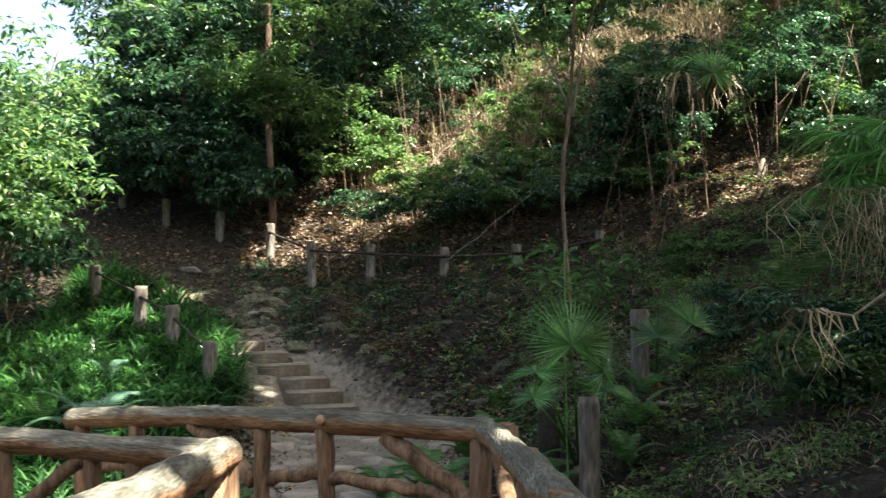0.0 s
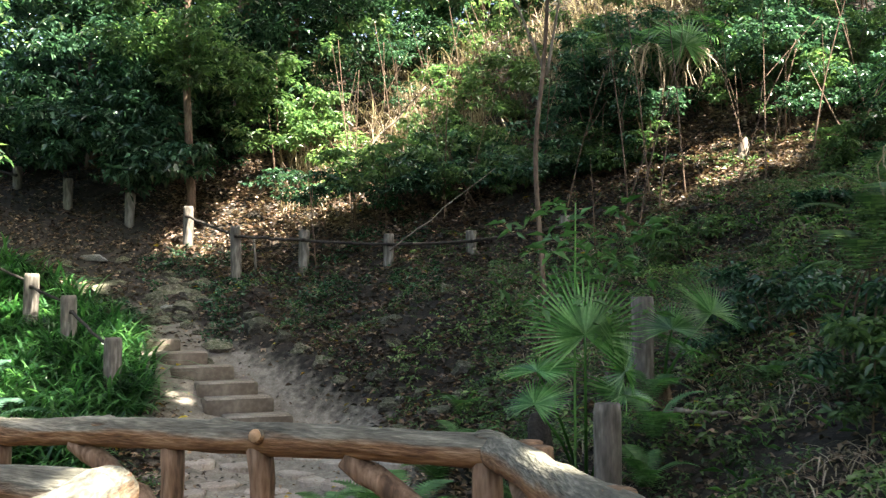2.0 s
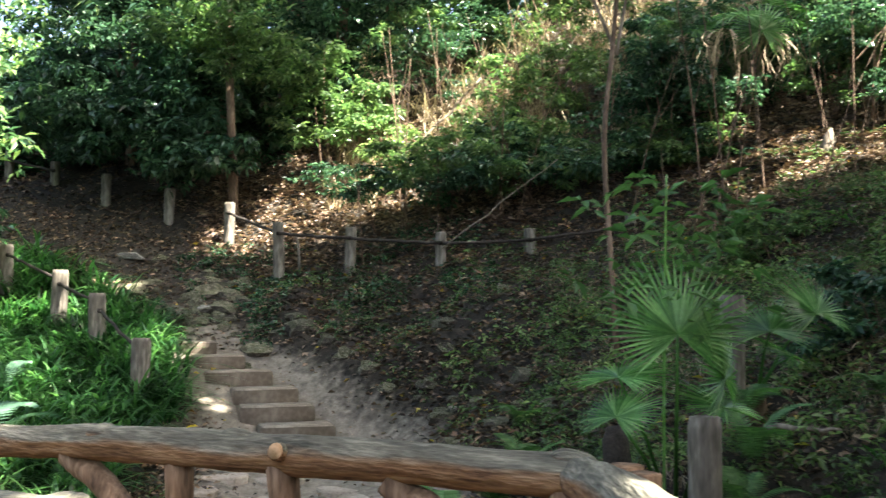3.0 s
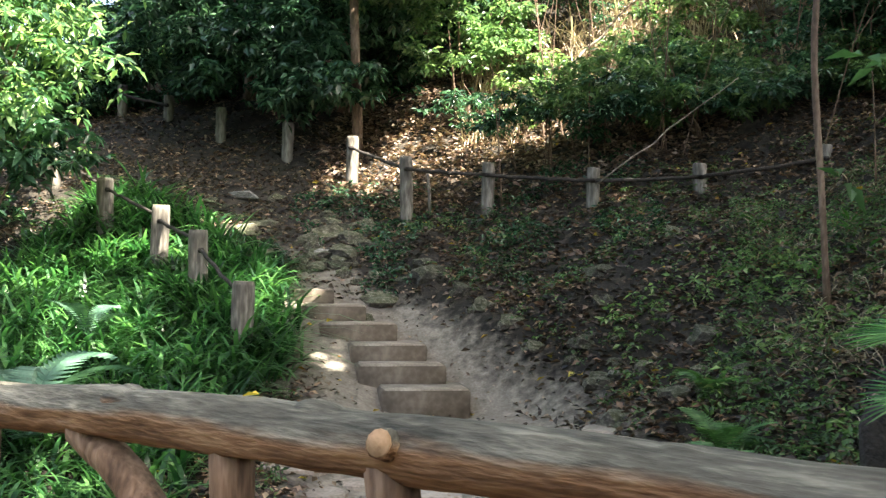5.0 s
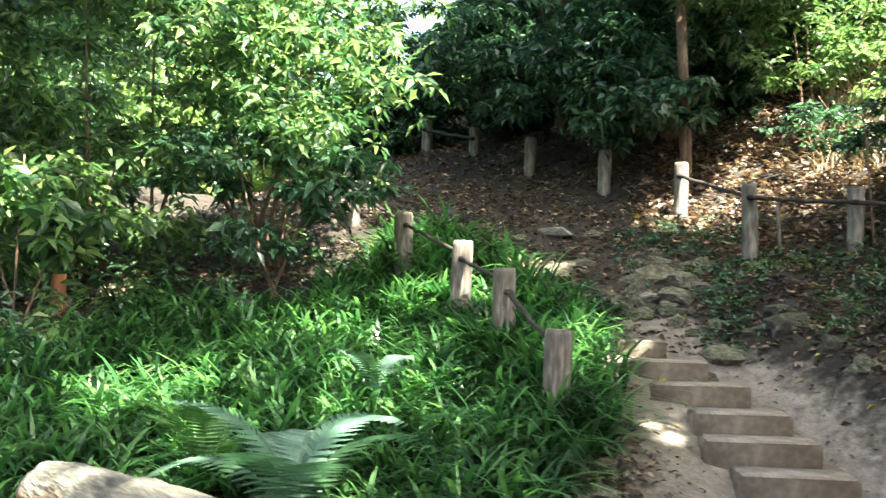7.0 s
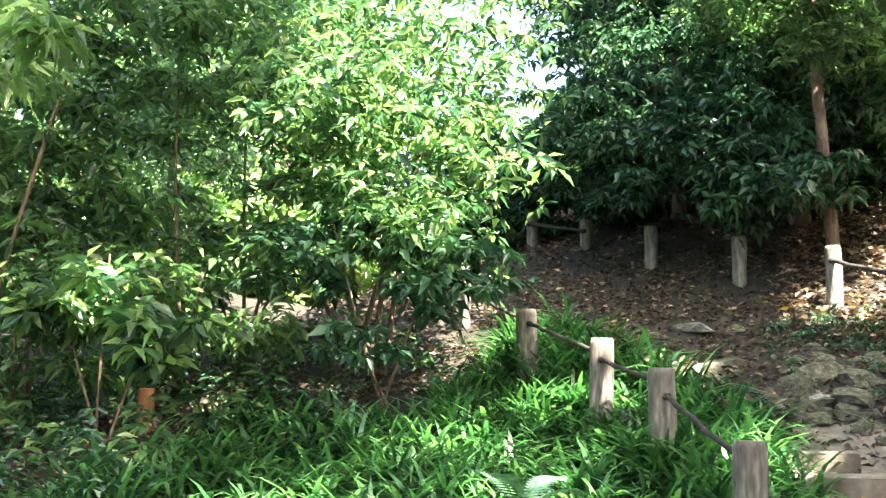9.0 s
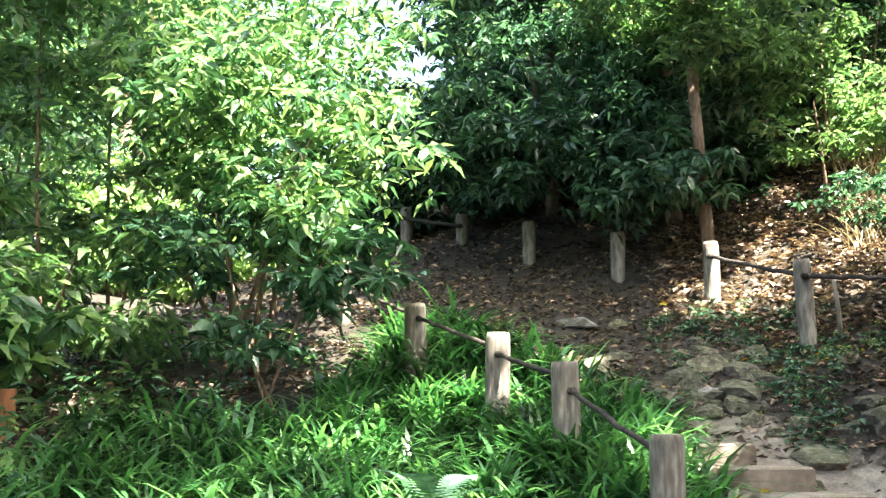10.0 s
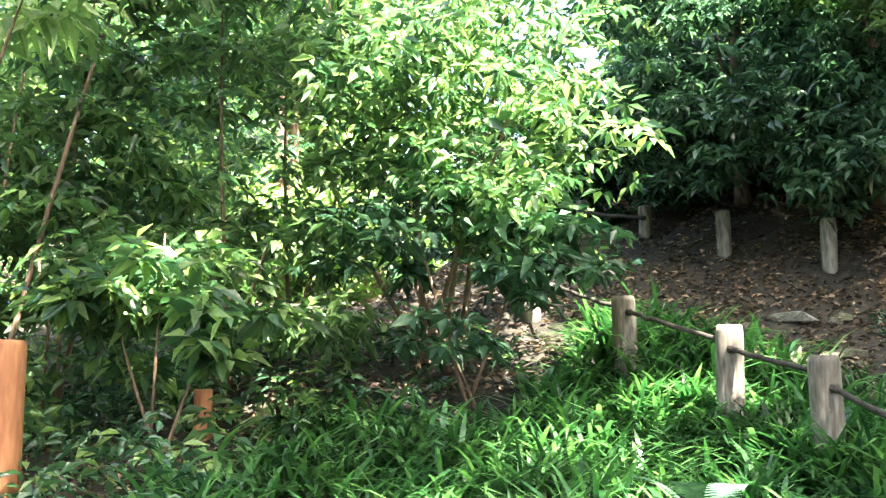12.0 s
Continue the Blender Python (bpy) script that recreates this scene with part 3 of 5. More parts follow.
def crown(name, parent, seed, blobs, mat, length, width, per=5, droop=0.25, label="", spread=0.14):
    """A crown from blobs (centre, radii, whorls, clumps)."""
    rng = np.random.default_rng(seed)
    V, T, k = [], [], 0
    for c, r, n, clumps in blobs:
        v, t = sprays(rng, clumped(rng, c, r, n, clumps, spread), per, length, width, droop, length > 0.115 and per > 5)
        V.append(v)
        T.append(t + k)
        k += len(v)
    return place(name, tri_mesh(name, np.concatenate(V), np.concatenate(T), mat), parent, label)


def shrub(x, y, blobs, mat, length, width, label, seed, per=5, stems=4, bark=M_BARK, r=0.02, name="shrub", droop=0.25, group="", spread=0.14):
    z = ground_z(x, y)
    t = thing(name, (0, 0, 0), label, "shrub" if name == "shrub" else "tree", group)
    ends = [b[0] for b in blobs][:stems]
    for i, e in enumerate(ends):
        trunk_part(t, [(x + 0.06 * i, y, z - 0.08), ((x + e[0]) / 2, (y + e[1]) / 2, (z + e[2]) / 2 + 0.1), (e[0], e[1], e[2] + 0.2)], r, r * 0.35, bark, seed + i, "stem")
    crown("crown", t, seed, blobs, mat, length, width, per, droop, spread=spread)
    return t


# slender tree on the bank, its foot in the sun
t = thing("tree", (0, 0, 0), "slender brown-barked tree with dark sprays of leaves on the bank", "tree")
zb = ground_z(-2.46, 16.0)
trunk_part(t, [(-2.56, 16.0, zb - 0.1), (-2.6, 16.0, 2.9), (-2.66, 16.0, 4.2), (-2.6, 16.0, 6.0), (-2.65, 16.1, 9.0)], 0.06, 0.04, M_BARK, 5)
limbs(t, (-2.64, 16.0, 4.3), [(-1.8, 15.6, 4.9), (-3.3, 15.7, 5.0), (-2.2, 15.2, 5.0)], 0.013, M_BARK, 6)
crown("crown", t, 7, [((-2.0, 15.6, 4.2), (1.1, 0.8, 0.6), 480, 20), ((-2.9, 15.5, 4.6), (1.0, 0.8, 0.5), 340, 16), ((-2.5, 15.7, 5.6), (1.6, 1.2, 0.7), 480, 20)], M_MID, 0.11, 0.042, 5)
# dark evergreens behind the upper path
for i, (x, y, blobs) in enumerate((
        (-4.3, 17.6, [((-4.3, 16.6, 4.2), (1.3, 1.1, 1.1), 900, 34), ((-4.6, 16.9, 5.8), (1.4, 1.2, 1.0), 700, 26), ((-3.8, 15.9, 3.25), (1.0, 0.6, 0.55), 420, 18), ((-5.0, 16.3, 3.5), (0.8, 0.5, 0.5), 300, 14)]),
        (-3.0, 17.4, [((-3.1, 16.8, 4.0), (1.0, 0.9, 1.2), 700, 28), ((-3.0, 17.0, 5.9), (1.4, 1.0, 1.1), 640, 24), ((-3.1, 15.8, 2.95), (0.8, 0.5, 0.45), 320, 14)]),
        (-1.4, 18.2, [((-1.4, 17.6, 4.9), (1.3, 0.9, 1.2), 640, 26), ((-1.2, 17.8, 6.4), (1.6, 1.0, 1.0), 520, 20)]))):
    t = thing("evergreen_tree", (0, 0, 0), "dense evergreen tree with dark glossy bluish leaves", "tree", "evergreens behind the upper path")
    zb = ground_z(x, y)
    trunk_part(t, [(x, y, zb - 0.1), (x, y, 4.0), (x + 0.1, y - 0.1, 7.0)], 0.09, 0.04, M_BARK, 60 + i)
    limbs(t, (x, y, 3.2), [b[0] for b in blobs], 0.03, M_BARK, 65 + i)
    crown("crown", t, 70 + i, [(c, r, int(n * 1.3), k * 2) for c, r, n, k in blobs], M_DARK, 0.13, 0.048, 6, 0.35)
# dim low evergreens under and behind them
rs = np.random.default_rng(4)
for i in range(13):
    x = -7.2 + 0.44 * i
    y = 18.0 - 0.14 * abs(x + 4.6) + rs.normal(0, 0.2)
    z = float(height(x, y))
    shrub(x, y + 0.3, [((x + rs.normal(0, 0.2), y, z + h), (0.62, 0.45, 0.42), 190, 12) for h in (0.25, 0.8, 1.45)], M_DARK, 0.12, 0.045, "dim evergreen shrub in the deep shade behind the posts", 1300 + i, 6, 2, r=0.014, group="evergreen shrubs in the shade", droop=0.35)
# bent thin tree in front of the slope
t = thing("tree", (0, 0, 0), "thin crooked pale-barked sapling tree on the slope", "tree")
zb = ground_z(1.3, 11.0)
trunk_part(t, [(1.36, 11.0, zb - 0.1), (1.3, 11.05, 1.8), (1.22, 11.1, 2.4), (1.36, 11.2, 3.0), (1.42, 11.3, 3.6), (1.5, 11.4, 5.2), (1.4, 11.5, 8.0)], 0.023, 0.016, M_BARK, 15)
limbs(t, (1.4, 11.25, 3.1), [(1.65, 11.2, 4.3), (0.9, 11.3, 4.1)], 0.016, M_BARK_PALE, 16)
crown("crown", t, 17, [((0.5, 11.6, 4.3), (1.0, 0.6, 0.5), 170, 14), ((1.6, 11.6, 4.8), (1.2, 0.8, 0.5), 200, 14)], M_MID, 0.10, 0.045, 5)
# shrubs of the hillside
shrub(-1.5, 16.7, [((-1.6, 16.4, 3.4), (0.7, 0.5, 0.45), 240, 14), ((-0.9, 16.6, 3.7), (0.6, 0.5, 0.4), 160, 12), ((-1.5, 16.6, 4.2), (0.7, 0.5, 0.4), 180, 12)], M_MID, 0.095, 0.042,
      "light green shrub with broad sunlit leaves on the bank", 80)
rs = np.random.default_rng(14)
for i in range(15):
    x = -0.75 + 0.31 * i
    y = 14.95 + rs.normal(0, 0.15)
    z = 2.52 + 0.08 * max(0, x) + rs.normal(0, 0.08)
    shrub(x, 15.5, [((x + rs.normal(0, 0.1), y, z), (0.52, 0.5, 0.28), 135, 14), ((x + rs.normal(0, 0.2), y + 0.5, z + (0.15 if x < 0.8 else 0.35)), (0.5, 0.4, 0.26), 80, 12)], (M_DARK, M_MID)[i % 2], 0.09, 0.036,
          "leafy shrub overhanging the posts on the shady bank", 1400 + i, 5, 2, r=0.008, group="shrubs overhanging the bank")
for i, (x, y, h) in enumerate(((-0.75, 16.2, 0.5), (-1.15, 17.2, 1.1), (1.5, 18.2, 0.8), (1.3, 16.9, 0.7))):
    z = float(height(x, y))
    shrub(x, y, [((x, y, z + h), (0.5, 0.4, 0.36), 65, 14), ((x + 0.25, y, z + h * 1.6), (0.42, 0.4, 0.3), 50, 12)], (M_LIGHT, M_MID)[i % 2], 0.085, 0.036,
          "sparse light green shrub standing before the sunlit slope", 1440 + i, 5, 2, r=0.009, group="sparse shrubs of the sunlit slope")
rs = np.random.default_rng(5)
for i in range(84):
    x, y = rs.uniform(-1.4, 8.5), rs.uniform(13.0, 19.8)
    if (x - 4.2) ** 2 + (y - 13.6) ** 2 < 1.0 or (abs(x + 0.3 - (y - 16) * 0.6) < 0.75 and y < 18.4) or (abs(x - 3.2) < 1.0 and y < 14.6) or (x < 2.4 and y < 15.2):
        continue
    z = float(height(x, y))
    s = rs.uniform(0.35, 0.8)
    blobs = [((x + rs.normal(0, 0.35), y + rs.normal(0, 0.3), z + s * rs.uniform(0.5, 1.9)), (s * 0.9, s * 0.7, s * 0.7), int(240 * s), 12) for _ in range(3)]
    shrub(x, y, blobs, (M_MID, M_DARK, M_DARK, M_MID)[i % 4], rs.uniform(0.06, 0.11), 0.036, "leafy green shrub growing on the wooded hillside", 100 + i, 5, 3, r=0.012, group="shrubs of the hillside")
for i in range(34):
    x, y = rs.uniform(1.8, 7.0), rs.uniform(6.5, 13.4)
    if x < 2.2 + (y - 7) * 0.12:
        continue
    z = float(height(x, y))
    s = rs.uniform(0.25, 0.5)
    blobs = [((x + rs.normal(0, 0.25), y + rs.normal(0, 0.25), z + s * rs.uniform(0.3, 1.0)), (s, s * 0.8, s * 0.5), int(170 * s / 0.4), 10) for _ in range(2)]
    shrub(x, y, blobs, (M_MID, M_MID, M_DARK)[i % 3], 0.075, 0.03, "low dark green shrub on the shady slope", 900 + i, 5, 2, r=0.008, group="low shrubs of the slope")
# the tall bush beside the grass, and more of it behind
BUSH = [((-5.0, 12.9, 2.5), (0.75, 0.8, 0.7), 400, 22), ((-5.8, 13.2, 3.0), (1.1, 1.0, 0.9), 760, 28), ((-6.6, 13.4, 2.3), (0.9, 0.8, 0.7), 130, 14), ((-5.3, 13.8, 3.8), (0.9, 0.9, 0.6), 280, 20),
        ((-6.8, 13.6, 4.0), (1.1, 0.9, 0.9), 460, 20), ((-5.0, 13.8, 4.35), (1.0, 0.8, 0.7), 130, 20)]
shrub(-5.9, 13.4, [(c, r, int(n * 0.72), k * 2) for c, r, n, k in BUSH], M_BUSH, 0.125, 0.046, "tall bush with whorled pointed leaves beside the grass", 200, 7, 7, r=0.025, droop=0.3, spread=0.24)
# lower part of the same bush, its shade put into a darker leaf material
shrub(-5.3, 12.8, [((-4.75, 12.75, 1.8), (0.5, 0.4, 0.3), 80, 22), ((-5.5, 12.5, 1.95), (0.7, 0.4, 0.3), 70, 22), ((-5.2, 12.3, 1.3), (0.3, 0.25, 0.15), 20, 6)], M_DARK, 0.14, 0.055,
      "shaded foot of the tall bush, the shade put into dark glossy leaves", 203, 7, 4, r=0.014, droop=0.3)
shrub(-6.5, 11.35, [((-6.35, 11.25, 1.62), (0.42, 0.3, 0.25), 52, 12), ((-6.0, 11.4, 1.3), (0.35, 0.3, 0.16), 46, 8), ((-6.7, 11.2, 1.45), (0.4, 0.3, 0.2), 50, 8)], M_BUSH, 0.16, 0.066,
      "small shrub with whorls of bright pointed leaves", 201, 7, 3, r=0.012)
shrub(-7.4, 10.2, [((-6.9, 10.2, 2.9), (0.9, 0.5, 0.45), 95, 16), ((-6.0, 10.0, 2.75), (0.5, 0.4, 0.25), 26, 7)], M_LIGHT, 0.18, 0.05, "overhanging branch with long pointed bright leaves", 202, 6, 2, r=0.015, droop=0.5)
rs = np.random.default_rng(6)
for i in range(16):
    x, y = rs.uniform(-12.5, -6.8), rs.uniform(11.0, 19.0)
    if abs(x + 2.5 + 0.40 * (y - 6.8)) < 1.4:
        continue
    z = float(height(x, y))
    s = rs.uniform(0.8, 1.3)
    blobs = [((x + rs.normal(0, 0.5), y + rs.normal(0, 0.5), z + s * h), (s, s, s * 0.8), int(210 * s), 16) for h in (0.9, 1.9, 3.1)]
    shrub(x, y, blobs, (M_BUSH, M_MID, M_DARK)[i % 3], 0.14, 0.05, "leafy bush in the thicket beyond the grass", 220 + i, 6, 3, group="bushes of the thicket")
rs = np.random.default_rng(7)
for i in range(24):
    x, y = rs.uniform(-22, -5.5), rs.uniform(20, 34)
    if abs(x + 2.5 + 0.40 * (y - 6.8)) < 2.9:
        continue
    z = float(height(x, y))
    s = rs.uniform(1.2, 2.2)
    t = thing("distant_tree", (0, 0, 0), "sunlit leafy tree beyond the thicket", "tree", "trees beyond the thicket")
    trunk_part(t, [(x, y, z - 0.2), (x, y, z + 3), (x, y, z + 5)], 0.12, 0.05, M_BARK, 300 + i)
    crown("crown", t, 330 + i, [((x + rs.normal(0, 0.6), y, z + h), (s * 1.2, s, s), 260, 18) for h in (1.2, 3.2, 5.0)], M_LIGHT, 0.26, 0.12, 5)

rs = np.random.default_rng(8)
for i in range(26):
    x, y = -4.5 + 0.62 * i + rs.normal(0, 0.4), rs.uniform(19.6, 23.5)
    z = float(height(x, y))
    s = rs.uniform(1.0, 1.5)
    t = thing("hillside_tree", (0, 0, 0), "leafy green tree on the crest of the hillside", "tree", "trees on the hillside")
    trunk_part(t, [(x, y, z - 0.2), (x + 0.1, y, z + 2), (x, y, z + 4.5)], 0.09, 0.04, M_BARK, 360 + i)
    crown("crown", t, 370 + i, [((x + rs.normal(0, 0.5), y - 0.3, z + h), (s * 1.1, s * 0.8, s * 0.9), 300, 22) for h in (0.8, 2.3, 3.8)], (M_MID, M_DARK, M_MID)[i % 3], 0.17, 0.075, 5)

rs = np.random.default_rng(9)
for i in range(14):
    y = 19.5 + i * 0.75
    x = -2.5 - 0.40 * (y - 6.8) + rs.uniform(-2.6, 2.6)
    z = float(height(x, y))
    s = rs.uniform(0.8, 1.3)
    blobs = [((x + rs.normal(0, 0.5), y, z + s * h), (s * 1.1, s, s * 0.6), 170, 16) for h in (0.4, 1.0)]
    shrub(x, y, blobs, M_LIGHT, 0.2, 0.085, "sunlit pale green bush at the edge of the clearing", 1100 + i, 5, 3, group="bushes of the clearing")

# unseen trees behind the bridge and on both sides, added to block sky light
rs = np.random.default_rng(10)
for i in range(20):
    a = radians(150 + 205 * i / 19)
    d = 10.5 + rs.uniform(-0.8, 1.5)
    x, y = -0.5 + d * math.cos(a), 4.0 + d * math.sin(a)
    z = float(height(x, y))
    t = thing("unseen_valley_tree", (0, 0, 0), "unseen leafy forest tree added around the bridge to block low sky light", "tree", "trees around the bridge")
    trunk_part(t, [(x, y, z - 0.2), (x + 0.1, y, z + 2.5), (x, y, z + 6.0)], 0.13, 0.05, M_BARK, 1500 + i)
    crown("crown", t, 1530 + i, [((x + rs.normal(0, 0.4), y + rs.normal(0, 0.4), z + h), (1.7, 1.7, 1.2), 240, 18) for h in (0.9, 2.6, 4.4, 6.0)], (M_CANOPY, M_MID)[i % 2], 0.3, 0.15, 4)

# ---- crowns overhead ----
GAPS = ((-1.3, 15.9, 2.3, 0.6), (-0.5, 16.9, 3.0, 0.8), (0.3, 17.8, 3.8, 0.6), (-2.43, 15.5, 1.8, 0.34), (-1.75, 16.4, 2.3, 0.5), (-2.0, 15.9, 2.0, 0.4), (0.2, 18.4, 4.2, 0.5), (-1.35, 16.85, 3.4, 0.6),
        (4.2, 13.9, 2.9, 0.7), (3.6, 14.9, 3.1, 0.45), (5.0, 14.6, 3.2, 0.4), (-1.05, 4.7, 0.65, 0.34), (-1.0, 3.4, 0.75, 0.35), (0.3, 4.9, 0.65, 0.25),
        (-4.75, 10.5, 0.55, 0.36), (-4.5, 11.9, 0.8, 0.16), (-4.1, 12.05, 0.85, 0.25), (-3.6, 13.1, 1.15, 0.26), (-4.9, 14.0, 1.6, 0.42), (-2.55, 12.55, 0.8, 0.26), (-3.4, 14.0, 1.4, 0.28), (-2.6, 11.9, 0.6, 0.2),
        (-2.0, 11.8, 0.16, 0.1), (-1.6, 11.12, -0.1, 0.02), (-4.95, 13.1, 2.9, 0.9), (-5.4, 13.8, 3.7, 1.0), (-6.5, 14.2, 3.9, 0.6), (-6.35, 11.25, 1.75, 0.3), (-7.6, 18.6, 4.0, 2.0), (-3.2, 16.2, 4.6, 0.5),
        (-3.6, 15.9, 3.6, 0.35), (-6.8, 12.73, 1.1, 0.4), (-7.6, 14.8, 1.7, 0.2), (-6.9, 10.2, 2.9, 0.6), (-3.2, 11.3, 0.6, 0.14), (-3.7, 11.4, 0.6, 0.16), (-3.55, 12.0, 0.7, 0.16), (-6.0, 13.2, 1.2, 0.2), (-7.2, 13.6, 1.4, 0.1), (-6.3, 12.2, 0.9, 0.12), (-4.1, 12.8, 1.1, 0.16), (-2.9, 10.8, 0.4, 0.12), (-3.45, 10.6, 0.5, 0.14), (-4.0, 16.2, 4.8, 0.7), (-2.2, 15.6, 4.9, 0.3), (-3.4, 15.6, 3.7, 0.3), (-4.6, 16.2, 4.0, 0.3))


def canopy():
    """Tall trees whose trunks stand out of sight and whose crowns shade the valley, with gaps for the sun."""
    rng = np.random.default_rng(11)
    for i, (x, y, r, fx, fy, thick) in enumerate(((5.6, 8.0, 3.9, 7.6, 8.0, 2.1), (6.3, 3.0, 4.0, 7.2, 3.5, 1.05), (3.4, -1.7, 4.2, 4.2, -1.8, 1.2), (9.8, 9.0, 4.2, 10.5, 9.0, 1.1),
                                                   (8.0, 14.5, 4.0, 9.5, 14.5, 0.35), (-1.2, 14.6, 3.2, -2.2, 18.8, 1.6), (1.0, 7.2, 2.6, 3.2, 1.5, 0.65), (-4.6, 11.2, 2.6, -9.6, 7.4, 1.1), (4.2, 13.6, 3.0, 6.2, 19.6, 0.65), (1.5, 11.3, 2.6, 7.9, 14.0, 1.7), (-4.3, 8.6, 2.3, -8.6, 4.6, 0.5), (-2.0, 6.8, 2.2, -7.0, 2.4, 1.3), (-1.7, 9.7, 1.9, -7.6, 3.2, 0.4))):
        t = thing("canopy_tree", (0, 0, 0), "tall forest tree whose crown shades the valley", "tree", "tall trees over the valley")
        foot = (fx, fy)
        z = ground_z(*foot)
        trunk_part(t, [(foot[0], foot[1], z - 0.2), (foot[0], foot[1], 5.5), (x, y, 9.6)], 0.2, 0.1, M_BARK, 400 + i)
        n = int(4600 * thick * (r / 4.2) ** 2)
        p = clumped(rng, (x, y, 9.3), (r, r, 1.5), n, 90, 0.16)
        p[:, 2] = np.maximum(p[:, 2], 8.0)
        keep = np.ones(n, bool)
        s = np.array(SUN)
        for gx_, gy_, gz_, gr in GAPS:
            d = p - np.array((gx_, gy_, gz_))
            keep &= np.linalg.norm(d - (d @ s)[:, None] * s, axis=1) > gr + 0.15
        v, tr = sprays(rng, p[keep], 4, 0.24, 0.13, 0.1)
        place("crown", tri_mesh("crown", v, tr, M_CANOPY), t)


canopy()


# ---- grass, litter, low plants ----
def blades(rng, x, y, z, length, width, lean, segs=4):
    """Arching blades of grass."""
    n = len(x)
    a = rng.uniform(0, 2 * math.pi, n)
    d = np.stack([np.cos(a), np.sin(a)], 1)
    side = np.stack([-d[:, 1], d[:, 0]], 1)
    V = np.zeros((n, 2 * segs + 1, 3))
    for k in range(segs + 1):
        s = k / segs
        reach = length * lean * s ** 1.6
        rise = length * (s - 0.55 * lean * s ** 2.4)
        w = width * (1 - s ** 4) * (0.55 + 0.45 * min(1, s * 3)) * 0.5
        c = np.stack([x + d[:, 0] * reach, y + d[:, 1] * reach, z + rise], 1)
        off = np.concatenate([side * w[:, None], np.zeros((n, 1))], 1)
        if k < segs:
            V[:, 2 * k], V[:, 2 * k + 1] = c - off, c + off
        else:
            V[:, 2 * segs] = c
    T = []
    for k in range(segs - 1):
        T += [(2 * k, 2 * k + 1, 2 * k + 3), (2 * k, 2 * k + 3, 2 * k + 2)]
    T.append((2 * segs - 2, 2 * segs - 1, 2 * segs))
    tri = np.array(T)[None] + (np.arange(n) * (2 * segs + 1))[:, None, None]
    return V.reshape(-1, 3), tri.reshape(-1, 3)


rg = np.random.default_rng(21)
cx, cy = rg.uniform(-7.6, -1.5, 5200), rg.uniform(7.4, 14.6, 5200)
thin = rg.uniform(0, 1, 5200) < np.clip((cy - 7.3) / 1.2, 0, 1)
cx, cy = cx[thin], cy[thin]
edge = np.interp(cy, (7.9, 11.8, 12.4, 13.3, 14.6), (-2.2, -2.32, -2.42, -2.85, -4.4))
ok = (cx < edge) & (cx > -5.6 - 0.5 * rg.uniform(0, 1, len(cx)) ** 2) & ~((cx < -4.9) & (cy > 12.4))
cx, cy = cx[ok], cy[ok]
row = rg.uniform(0, 1, 420)
cx = np.concatenate([cx, np.interp(row, (0, 0.4, 0.7, 1), (-2.5, -3.13, -3.7, -4.5)) + rg.normal(0.1, 0.16, 420)])
cy = np.concatenate([cy, np.interp(row, (0, 0.4, 0.7, 1), (11.2, 12.1, 12.75, 13.45)) + rg.normal(-0.05, 0.14, 420)])
per = 7
gxx = np.repeat(cx, per) + rg.normal(0, 0.045, len(cx) * per)
gyy = np.repeat(cy, per) + rg.normal(0, 0.045, len(cx) * per)
v, tr = blades(rg, gxx, gyy, rough_height(gxx, gyy) - 0.02, np.repeat((rg.uniform(0.25, 0.48, len(cx)) + 0.12 * np.clip(1 - (way_off(cx, cy) - 0.6) / 1.4, 0, 1)) * np.clip(0.45 + 0.6 * np.hypot(cx + 3.15, cy - 9.6), 0.45, 1), per) * rg.uniform(0.6, 1.1, len(gxx)), rg.uniform(0.016, 0.04, len(gxx)), rg.uniform(0.4, 1.55, len(gxx)))
tagged(place("grass", tri_mesh("grass", v, tr, M_GRASS)), "long arching bright green grass on the mound", "grass", "", "stuff")


def patchy(x, y, f, s):
    return np.array([noise.noise(Vector((a * f, b * f, s))) for a, b in zip(x, y)])


def litter(name, mat, n, seed, test, size, label, lift=0.02):
    r = np.random.default_rng(seed)
    x, y = r.uniform(-8, 6.5, n), r.uniform(4.6, 19.5, n)
    k = test(x, y, r)
    k &= r.uniform(0, 1, n) < np.clip((y - 4.8) / 3.0, 0, 1) * np.clip((x + 8.2) / 1.5, 0, 1)
    x, y = x[k], y[k]
    p = np.stack([x, y, rough_height(x, y) + lift * r.uniform(0.3, 1, len(x))], 1)
    a = r.uniform(0, 6.3, len(x))
    o = np.stack([np.cos(a), np.sin(a), r.normal(0.1, 0.35, len(x))], 1)
    L = r.uniform(0.6, 1.3, len(x)) * size
    v, t = leaves(p, o, L, L * r.uniform(0.4, 0.6, len(x)), r, 0.5)
    tagged(place(name, tri_mesh(name, v, t, mat)), label, "leaves", "", "stuff")


